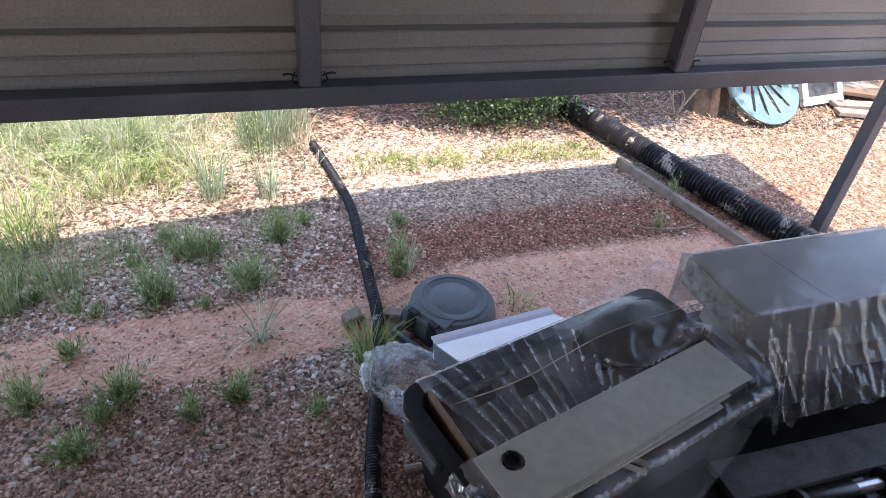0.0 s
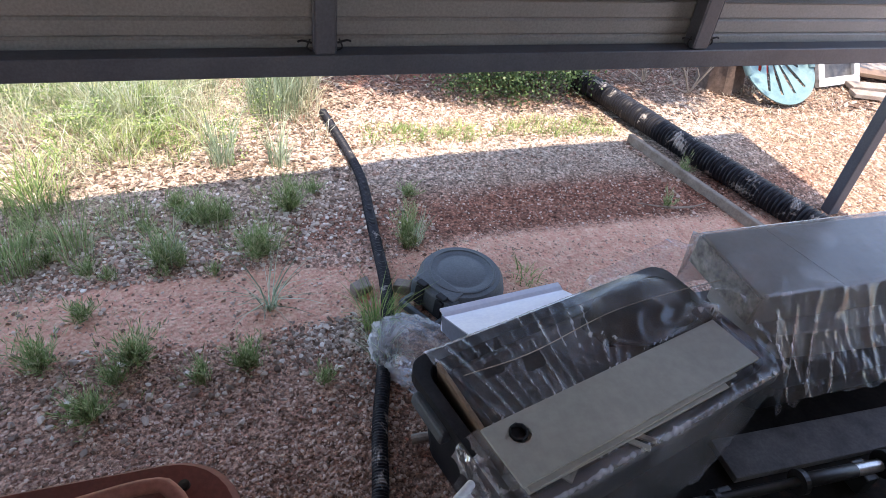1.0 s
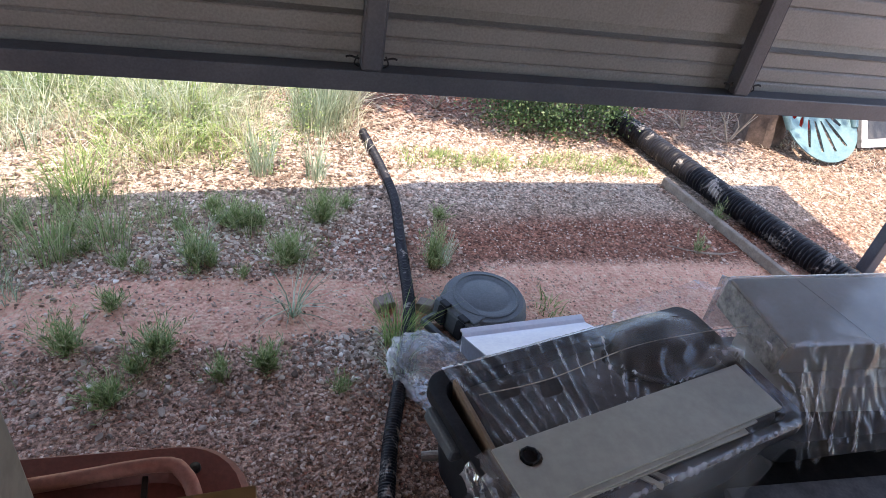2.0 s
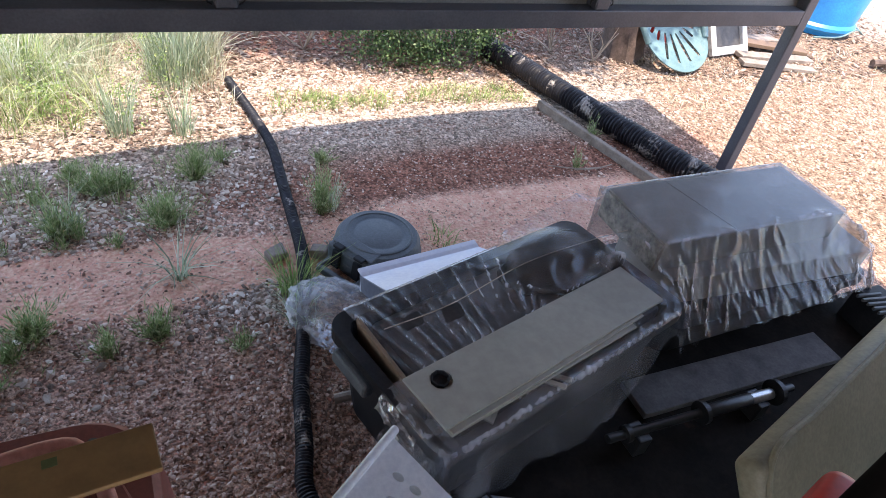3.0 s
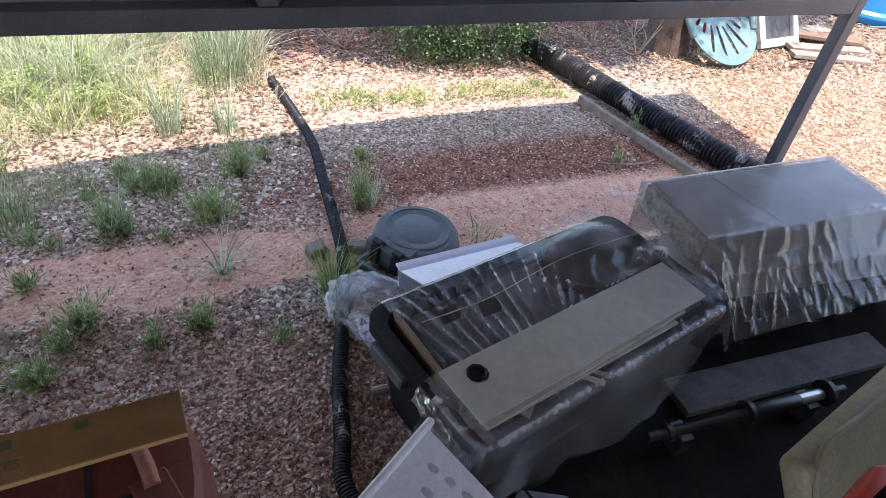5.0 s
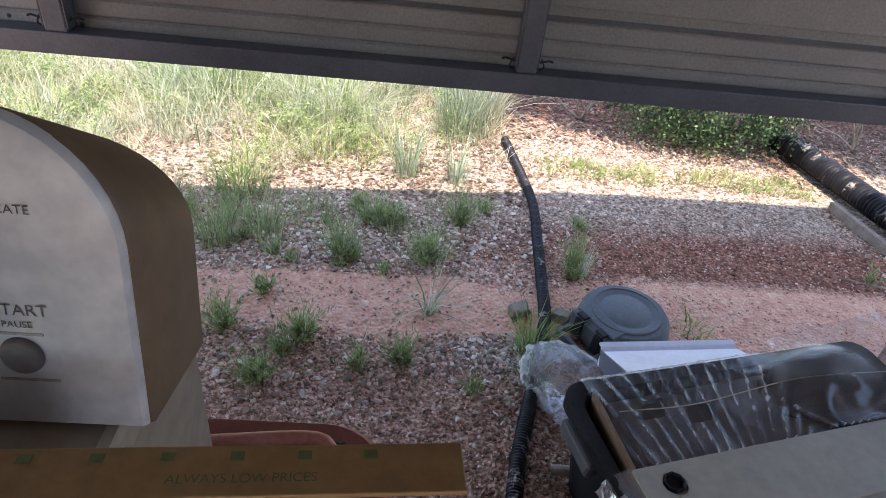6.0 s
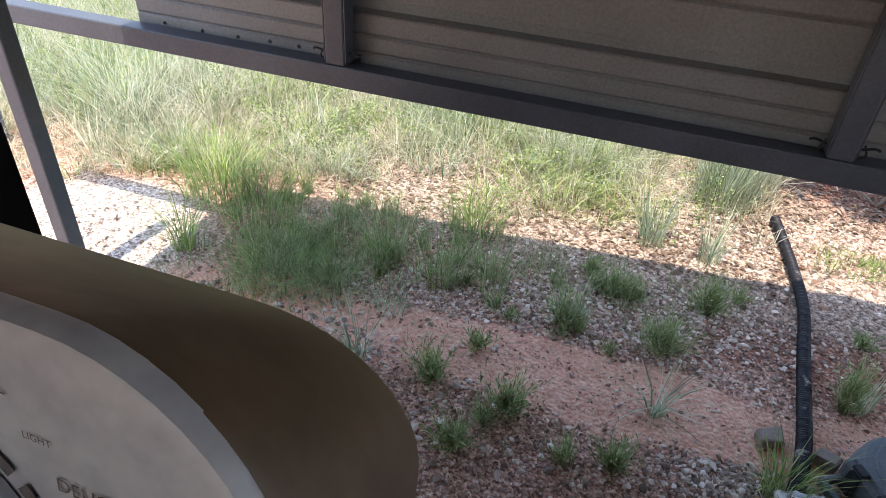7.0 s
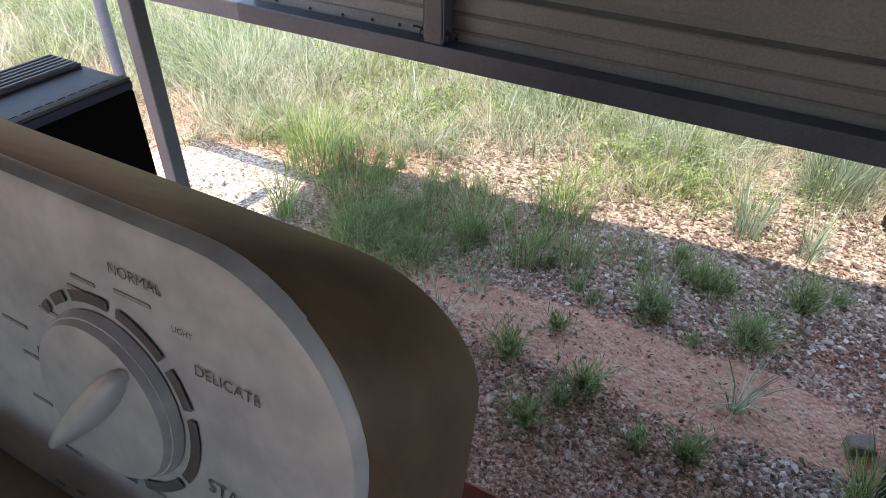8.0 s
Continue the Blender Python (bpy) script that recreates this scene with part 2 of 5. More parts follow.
M_PRINT = surface("grey print", (0.075, 0.078, 0.085), (0.11, 0.113, 0.12), 20, 200, 0.6)
M_FAINT = surface("faint worn print", (0.24, 0.245, 0.25), (0.31, 0.315, 0.32), 60, 300, 0.6)
M_GREENPRINT = surface("faded green print", (0.07, 0.12, 0.05), (0.12, 0.17, 0.075), 40, 200, 0.6)
M_BASKET = surface("grey white plastic", (0.55, 0.57, 0.62), (0.64, 0.66, 0.70), 8, 90, 0.4, 0.0, 0.02)
M_CREAM = surface("cream vinyl cloth", (0.15, 0.15, 0.105), (0.20, 0.195, 0.14), 9, 110, 0.6, 0.0, 0.1, (0.17, 0.16, 0.115), (0.5, 0.85))
M_CHAIR = surface("pale green resin", (0.09, 0.17, 0.17), (0.16, 0.25, 0.25), 14, 90, 0.5, 0.0, 0.04, (0.28, 0.26, 0.23), (0.6, 0.85))
M_BLUE = surface("blue plastic", (0.02, 0.25, 0.62), (0.03, 0.33, 0.72), 6, 90, 0.4, 0.0, 0.02)
M_WHITEPAINT = surface("chipped white paint", (0.42, 0.41, 0.39), (0.55, 0.54, 0.52), 14, 90, 0.6, 0.0, 0.1, (0.4, 0.33, 0.26), (0.6, 0.8))
M_BARK = surface("stringy brown bark", (0.05, 0.032, 0.024), (0.16, 0.11, 0.085), 16, 90, 0.9, 0.0, 0.8)
M_TWIG = surface("dry twig", (0.26, 0.20, 0.15), (0.40, 0.33, 0.26), 20, 100, 0.85)
M_IRON = surface("oily black iron", (0.010, 0.010, 0.011), (0.028, 0.027, 0.027), 14, 120, 0.4, 0.0, 0.1, (0.05, 0.04, 0.033), (0.55, 0.85))
M_CHROME = surface("dull steel", (0.45, 0.44, 0.43), (0.6, 0.59, 0.57), 12, 130, 0.3, 0.9, 0.05)
M_DARK = surface("near black cloth with reddish brown patches", (0.010, 0.009, 0.008), (0.022, 0.018, 0.016), 10, 90, 0.9, 0.0, 0.3, (0.05, 0.028, 0.02), (0.60, 0.75), spec=0.1)
M_MATTE = surface("matt black paint", (0.004, 0.004, 0.0045), (0.008, 0.008, 0.009), 9, 150, 0.85, 0.0, 0.05, spec=0.08)
M_NAVY = surface("dark navy painted metal", (0.026, 0.035, 0.075), (0.042, 0.052, 0.10), 6, 90, 0.4, 0.0, 0.03, (0.11, 0.105, 0.10), (0.6, 0.9))
M_VENT = surface("pale blue grey painted metal", (0.21, 0.225, 0.27), (0.27, 0.285, 0.33), 6, 90, 0.4, 0.0, 0.03)
M_STEELBLUE = surface("blue grey painted metal", (0.10, 0.115, 0.165), (0.14, 0.155, 0.205), 6, 90, 0.4, 0.0, 0.03)

# ---- builders ----
def mesh_of(bm, name):
    me = bpy.data.meshes.new(name)
    bm.to_mesh(me)
    bm.free()
    return me


def part(name, bm, material, parent=None, label="", smooth=False):
    me = bm if isinstance(bm, bpy.types.Mesh) else mesh_of(bm, name)
    me.materials.append(material)
    if smooth:
        me.polygons.foreach_set("use_smooth", [True] * len(me.polygons))
        me.set_sharp_from_angle(angle=radians(38))
    ob = new(name, me)
    if parent is not None:
        ob.parent = parent
    return tagged(ob, label)


def thing(name, label, category, group="", kind="", at=(0, 0, 0)):
    ob = new(name)
    ob.empty_display_size = 0.05
    return tagged(ob, label, category, group, kind)


def box(size, m=Matrix(), bevel=0.004, segments=2):
    bm = bmesh.new()
    bmesh.ops.create_cube(bm, size=1.0, matrix=Matrix.Diagonal((*size, 1)))
    if bevel:
        bmesh.ops.bevel(bm, geom=bm.edges[:], offset=bevel, segments=segments, affect="EDGES", profile=0.5)
    bmesh.ops.transform(bm, matrix=m, verts=bm.verts[:])
    return bm


def joined(*bms):
    out = bms[0]
    for other in bms[1:]:
        me = bpy.data.meshes.new("tmp")
        other.to_mesh(me)
        other.free()
        out.from_mesh(me)
        bpy.data.meshes.remove(me)
    return out


def prism(outline, depth, m=Matrix(), bevel=0.0):
    """A flat outline in x and z, given depth along y."""
    bm = bmesh.new()
    front = [bm.verts.new((x, 0, z)) for x, z in outline]
    back = [bm.verts.new((x, depth, z)) for x, z in outline]
    bm.faces.new(front)
    bm.faces.new(back[::-1])
    for i in range(len(outline)):
        j = (i + 1) % len(outline)
        bm.faces.new((front[j], front[i], back[i], back[j]))
    bmesh.ops.recalc_face_normals(bm, faces=bm.faces[:])
    if bevel:
        edges = [e for e in bm.edges if abs(e.verts[0].co.y - e.verts[1].co.y) < 1e-6]
        bmesh.ops.bevel(bm, geom=edges, offset=bevel, segments=2, affect="EDGES", profile=0.5)
    bmesh.ops.transform(bm, matrix=m, verts=bm.verts[:])
    return bm


def lathe(profile, seg=32, m=Matrix()):
    """Profile of (radius, height), turned about z."""
    bm = bmesh.new()
    rings = []
    for r, z in profile:
        if r < 1e-6:
            rings.append([bm.verts.new((0, 0, z))])
        else:
            rings.append([bm.verts.new((r * math.cos(2 * math.pi * k / seg), r * math.sin(2 * math.pi * k / seg), z)) for k in range(seg)])
    for a, b in zip(rings, rings[1:]):
        for k in range(seg):
            j = (k + 1) % seg
            if len(a) == 1 and len(b) > 1:
                bm.faces.new((a[0], b[j], b[k]))
            elif len(b) == 1 and len(a) > 1:
                bm.faces.new((a[k], a[j], b[0]))
            elif len(a) > 1:
                bm.faces.new((a[k], a[j], b[j], b[k]))
    bmesh.ops.recalc_face_normals(bm, faces=bm.faces[:])
    bmesh.ops.transform(bm, matrix=m, verts=bm.verts[:])
    return bm


def smooth_path(points, step):
    pts = [Vector(p) for p in points]
    pts = [pts[0] * 2 - pts[1]] + pts + [pts[-1] * 2 - pts[-2]]
    out = []
    for a, b, c, d in zip(pts, pts[1:], pts[2:], pts[3:]):
        n = max(2, int((c - b).length / step))
        for i in range(n):
            u = i / n
            out.append(0.5 * (2 * b + (c - a) * u + (2 * a - 5 * b + 4 * c - d) * u * u + (3 * b - a - 3 * c + d) * u ** 3))
    return out + [pts[-2]]


def tube(points, radius, seg=10, step=0.02, pitch=0.0, depth=0.0, taper=1.0):
    """A tube along a smooth path; pitch and depth give it rings, taper thins it towards its end."""
    line = smooth_path(points, step)
    bm = bmesh.new()
    rings, run, side = [], 0.0, None
    for i, p in enumerate(line):
        d = (line[min(i + 1, len(line) - 1)] - line[max(i - 1, 0)]).normalized()
        if side is None:
            side = d.orthogonal().normalized()
        side = (side - d * side.dot(d)).normalized()
        up = d.cross(side)
        if i:
            run += (p - line[i - 1]).length
        r = radius * (1 + (taper - 1) * i / (len(line) - 1))
        if pitch:
            r *= 1 - depth * (0.5 + 0.5 * math.copysign(abs(math.cos(2 * math.pi * run / pitch)) ** 0.5, math.cos(2 * math.pi * run / pitch)))
        rings.append([bm.verts.new(p + r * (side * math.cos(2 * math.pi * k / seg) + up * math.sin(2 * math.pi * k / seg))) for k in range(seg)])
    for a, b in zip(rings, rings[1:]):
        for k in range(seg):
            bm.faces.new((a[k], a[(k + 1) % seg], b[(k + 1) % seg], b[k]))
    bm.faces.new(rings[0][::-1])
    bm.faces.new(rings[-1])
    bmesh.ops.recalc_face_normals(bm, faces=bm.faces[:])
    return bm


def words(text, width, m, name="lettering"):
    """A line of print of the given width, lying on the plane of m."""
    cu = bpy.data.curves.new(name, "FONT")
    cu.body, cu.align_x, cu.align_y = text, "CENTER", "CENTER"
    ob = bpy.data.objects.new(name, cu)
    scene.collection.objects.link(ob)
    bpy.context.view_layer.update()
    s = width / max(ob.dimensions.x, 1e-6)
    me = bpy.data.meshes.new_from_object(ob.evaluated_get(bpy.context.evaluated_depsgraph_get()))
    bpy.data.objects.remove(ob)
    me.transform(m @ Matrix.Scale(s, 4))
    me.name = name
    return me


def rounded(x0, z0, x1, z1, r, n=8, corners=(1, 1, 1, 1)):
    """Outline of a rounded rectangle, anticlockwise from the lower left; corners 0 stay sharp."""
    out = []
    for (cx, cz, a0), keep in zip(((x0, z0, 180), (x1, z0, 270), (x1, z1, 0), (x0, z1, 90)), corners):
        if not keep:
            out.append((cx, cz))
            continue
        mx, mz = (x0 + r if cx == x0 else x1 - r), (z0 + r if cz == z0 else z1 - r)
        for i in range(n + 1):
            a = radians(a0 + 90 * i / n)
            out.append((mx + r * math.cos(a), mz + r * math.sin(a)))
    return out


def raw_mesh(name, verts, faces):
    me = bpy.data.meshes.new(name)
    me.from_pydata(verts, [], faces)
    me.update()
    return me


# ---- ground: one sheet to the horizon ----
def ground_height(x, y):
    z = 0.012 * noise.noise((x * 1.6, y * 1.6, 0)) + 0.006 * noise.noise((x * 7, y * 7, 3)) + 0.003 * noise.noise((x * 21, y * 21, 5))
    return z


fine_x, fine_y = np.arange(-3.2, 4.4, 0.03), np.arange(0.5, 5.4, 0.03)
far = np.array([0.15, 0.5, 1.2, 2.5, 5, 10, 25, 60, 150])
gx = np.concatenate([fine_x[0] - far[::-1], fine_x, fine_x[-1] + far])
gy = np.concatenate([fine_y[0] - far[::-1], fine_y, fine_y[-1] + far])
nx, ny = len(gx), len(gy)
verts = [(x, y, ground_height(x, y)) for y in gy for x in gx]
faces = [(j * nx + i, j * nx + i + 1, (j + 1) * nx + i + 1, (j + 1) * nx + i) for j in range(ny - 1) for i in range(nx - 1)]
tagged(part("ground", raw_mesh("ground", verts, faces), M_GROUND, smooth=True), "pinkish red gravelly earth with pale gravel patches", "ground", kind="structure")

rng = np.random.default_rng(7)


def stones(name, label, spots, material):
    """Many small uneven stones as one mesh. spots: centre, spread, count, least and most size."""
    vs, fs = [], []
    ico = bmesh.new()
    bmesh.ops.create_icosphere(ico, subdivisions=1, radius=1.0)
    ball = np.array([tuple(v.co) for v in ico.verts])
    tri = [tuple(v.index for v in f.verts) for f in ico.faces]
    ico.free()
    for cx, cy, sx, sy, n, lo, hi in spots:
        for _ in range(n):
            x, y = cx + sx * np.clip(rng.normal(), -2, 2) * 0.55, cy + sy * np.clip(rng.normal(), -2, 2) * 0.55
            if ((x + 0.40) / 0.75) ** 2 + ((y - 2.07) / 0.13) ** 2 < 1 or ((x - 1.0) / 0.9) ** 2 + ((y - 2.10) / 0.16) ** 2 < 1:
                if rng.random() < 0.86:
                    continue
            s = lo + (hi - lo) * rng.random() ** 2.5
            v = ball * s * (0.5 + 0.85 * rng.random((12, 1))) * (1.1, 0.6 + 0.4 * rng.random(), 0.45 + 0.3 * rng.random())
            a = rng.random() * 6.28
            v = np.stack([v[:, 0] * math.cos(a) - v[:, 1] * math.sin(a), v[:, 0] * math.sin(a) + v[:, 1] * math.cos(a), v[:, 2]], 1)
            k = len(vs)
            vs.extend((v + (x, y, ground_height(x, y) + s * 0.2)).tolist())
            fs.extend([(a0 + k, b0 + k, c0 + k) for a0, b0, c0 in tri])
    return tagged(part(name, raw_mesh(name, vs, fs), material), label, "gravel", kind="stuff")


stones("white_gravel", "pale white gravel scattered over the earth", [
    (-0.30, 2.46, 0.55, 0.20, 3000, 0.0035, 0.0115), (-0.85, 2.32, 0.60, 0.22, 2400, 0.0035, 0.011), (-0.03, 1.88, 0.17, 0.11, 800, 0.004, 0.011),
    (0.02, 1.70, 0.10, 0.16, 260, 0.004, 0.010), (-0.55, 1.74, 0.50, 0.10, 240, 0.004, 0.013), (-0.95, 1.95, 0.35, 0.15, 300, 0.004, 0.013),
    (0.25, 2.66, 0.4, 0.14, 150, 0.003, 0.009), (0.15, 2.1, 0.25, 0.1, 80, 0.005, 0.013), (-0.3, 2.98, 1.0, 0.22, 1400, 0.003, 0.009),
    (0.75, 3.18, 0.55, 0.22, 1000, 0.003, 0.010), (-1.55, 1.95, 0.4, 0.2, 220, 0.003, 0.012)], M_STONE)
stones("grit", "reddish brown grit and small stones on the earth", [
    (-0.25, 1.42, 0.75, 0.42, 14000, 0.002, 0.0068), (0.35, 1.5, 0.5, 0.4, 900, 0.003, 0.009), (0.9, 2.2, 1.1, 0.5, 4000, 0.0025, 0.006),
    (0.9, 2.62, 1.2, 0.2, 2600, 0.0025, 0.0055), (-0.6, 2.1, 0.9, 0.4, 5000, 0.0025, 0.009), (2.9, 2.6, 1.3, 0.9, 3500, 0.004, 0.012),
    (0.6, 3.1, 0.8, 0.35, 2500, 0.004, 0.012), (-1.5, 2.0, 0.5, 0.5, 700, 0.003, 0.010)], M_GRIT)


def scraps(name, label, spots, material, category="leaf litter"):
    """Small curled scraps lying on the earth, as one mesh."""
    vs, fs = [], []
    for cx, cy, sx, sy, n, lo, hi in spots:
        for _ in range(n):
            x, y = cx + sx * (2 * rng.random() - 1), cy + sy * (2 * rng.random() - 1)
            s, a, tilt = lo + (hi - lo) * rng.random(), rng.random() * 6.28, rng.normal() * 0.5
            z = ground_height(x, y) + 0.003 + abs(math.sin(tilt)) * s * 0.5
            ca, sa, w = math.cos(a) * s, math.sin(a) * s, 0.2 + 0.35 * rng.random()
            k = len(vs)
            h = math.sin(tilt) * s * 0.5
            vs += [(x - ca, y - sa, z - h), (x - sa * w, y + ca * w, z + 0.002), (x + ca, y + sa, z + h), (x + sa * w, y - ca * w, z + 0.003)]
            fs.append((k, k + 1, k + 2, k + 3))
    return tagged(part(name, raw_mesh(name, vs, fs), material), label, category, kind="stuff")


scraps("leaf_litter", "brown dry leaf litter strewn on sunlit earth", [
    (1.1, 3.7, 1.3, 0.45, 6500, 0.006, 0.020), (3.1, 2.7, 1.5, 1.0, 4200, 0.003, 0.010), (0.9, 3.15, 0.9, 0.25, 1800, 0.004, 0.011),
    (2.3, 3.35, 0.9, 0.35, 2600, 0.006, 0.020), (4.2, 3.6, 1.2, 0.7, 2600, 0.01, 0.03), (-0.7, 2.95, 0.9, 0.25, 2200, 0.006, 0.018), (-0.3, 2.1, 0.9, 0.3, 420, 0.004, 0.009),
    (1.0, 2.12, 0.8, 0.16, 700, 0.002, 0.006), (-0.4, 2.06, 0.6, 0.12, 300, 0.002, 0.006), (-1.6, 2.3, 0.6, 0.5, 400, 0.005, 0.014), (-0.5, 1.65, 0.6, 0.25, 500, 0.004, 0.009)], M_LITTER)


# ---- plants ----
def blades(spots, seg=3):
    """Grass blades. spots: x, y, spread, count, height, width, lean."""
    vs, fs = [], []
    for cx, cy, spread, n, height, width, lean in spots:
        for _ in range(n):
            a, r = rng.random() * 6.28, spread * math.sqrt(rng.random())
            x, y = cx + r * math.cos(a), cy + r * math.sin(a)
            b = a + rng.normal() * 0.7
            h, l = height * (0.45 + 0.65 * rng.random()), lean * (0.2 + 0.9 * rng.random())
            dx, dy, w = math.cos(b), math.sin(b), width * (0.6 + 0.8 * rng.random())
            tw = b + 1.57 + rng.normal() * 0.5
            wx, wy, z0, k = math.cos(tw) * w * 0.5, math.sin(tw) * w * 0.5, ground_height(x, y) - 0.004, len(vs)
            for i in range(seg):
                u = i / seg
                bend, zz, q = l * u * u * h, h * (u - 0.25 * l * u * u), 1 - 0.55 * u
                vs += [(x + dx * bend - wx * q, y + dy * bend - wy * q, z0 + zz), (x + dx * bend + wx * q, y + dy * bend + wy * q, z0 + zz)]
            vs.append((x + dx * l * h, y + dy * l * h, z0 + h * (1 - 0.25 * l)))
            for i in range(seg - 1):
                j = k + 2 * i
                fs.append((j, j + 1, j + 3, j + 2))
            j = k + 2 * (seg - 1)
            fs.append((j, j + 1, j + 2))
    return vs, fs


def leaf_mass(centre, size, count, leaf, hollow=0.35):
    """Leaves in clumps through an uneven crown."""
    vs, fs = [], []
    clumps = [Vector(rng.normal(size=3)).normalized() * (hollow + (1 - hollow) * rng.random() ** 0.5) for _ in range(max(12, count // 45))]
    for _ in range(count):
        c = clumps[int(rng.random() * len(clumps))]
        p = Vector(centre) + Vector((c.x * size[0], c.y * size[1], c.z * size[2])) + Vector(rng.normal(size=3)) * 0.14 * min(size)
        if p.z < 0.03:
            p.z = 0.03 + 0.05 * rng.random()
        d = Vector(rng.normal(size=3) + (0, 0, 0.3)).normalized() * leaf * (0.6 + 0.7 * rng.random())
        s = d.cross(Vector(rng.normal(size=3))).normalized() * leaf * 0.33
        k = len(vs)
        vs += [tuple(p), tuple(p + d * 0.5 + s), tuple(p + d), tuple(p + d * 0.5 - s)]
        fs.append((k, k + 1, k + 2, k + 3))
    return vs, fs


def grass_tuft(x, y, spread, count, height, width, lean, material, label):
    vs, fs = blades([(x, y, spread, count, height, width, lean)])
    return tagged(part("grass_tuft", raw_mesh("grass_tuft", vs, fs), material), label, "grass", "grass tufts by the carport")


def weed(x, y, radius, height, count, material, label):
    vs, fs = weed_leaves(x, y, radius, height, count)
    return tagged(part("weed", raw_mesh("weed", vs, fs), material), label, "weed", "low weeds in the gravel")


def weed_leaves(x, y, radius, height, count):
    """A low bushy weed: thin stems set with many narrow leaves."""
    vs, fs = [], []
    for _ in range(count):
        a, el = rng.random() * 6.28, 0.45 + 1.1 * rng.random()
        d = Vector((math.cos(a) * math.cos(el) * radius, math.sin(a) * math.cos(el) * radius, math.sin(el) * height)) * (0.25 + 1.0 * rng.random())
        base = Vector((x + rng.normal() * 0.008, y + rng.normal() * 0.008, ground_height(x, y)))
        side = d.cross(Vector((0, 0, 1))).normalized() * 0.0013
        k = len(vs)
        vs += [tuple(base - side), tuple(base + side), tuple(base + d)]
        fs.append((k, k + 1, k + 2))
        for i in range(7):
            u = 0.25 + 0.75 * i / 7
            p = base + d * u
            ld = (Vector((rng.normal(), rng.normal(), 0.5 + rng.random())).normalized() + d.normalized() * 0.9).normalized() * (0.012 + 0.022 * rng.random())
            ls = ld.cross(Vector((rng.normal(), rng.normal(), 0.3))).normalized() * 0.0015
            k = len(vs)
            vs += [tuple(p), tuple(p + ld * 0.5 + ls), tuple(p + ld), tuple(p + ld * 0.5 - ls)]
            fs.append((k, k + 1, k + 2, k + 3))
    return vs, fs


L_WEED = "low bushy green weed growing in shaded gravel"
for x, y, r, h, n in ((-0.67, 1.73, 0.075, 0.075, 110), (-0.575, 1.90, 0.085, 0.085, 110), (-0.29, 1.82, 0.06, 0.075, 95), (-0.80, 1.915, 0.08, 0.085, 90),
                      (-0.223, 2.28, 0.105, 0.105, 190), (-0.103, 2.52, 0.085, 0.13, 140), (0.265, 2.25, 0.06, 0.15, 110), (-0.396, 2.485, 0.08, 0.11, 100),
                      (-0.62, 1.83, 0.04, 0.06, 40), (-0.41, 1.79, 0.045, 0.075, 40), (-1.205, 1.81, 0.12, 0.09, 150), (-1.05, 1.785, 0.09, 0.08, 100), (-1.31, 1.87, 0.09, 0.09, 100),
                      (-0.517, 2.29, 0.08, 0.12, 90), (0.35, 2.55, 0.05, 0.05, 30), (-0.10, 1.72, 0.035, 0.05, 22), (0.0, 2.62, 0.05, 0.06, 30), (-0.72, 2.08, 0.05, 0.05, 40)):
    weed(x, y, r * 1.35, h * 1.15, int(n * 1.3), M_GREEN, L_WEED)
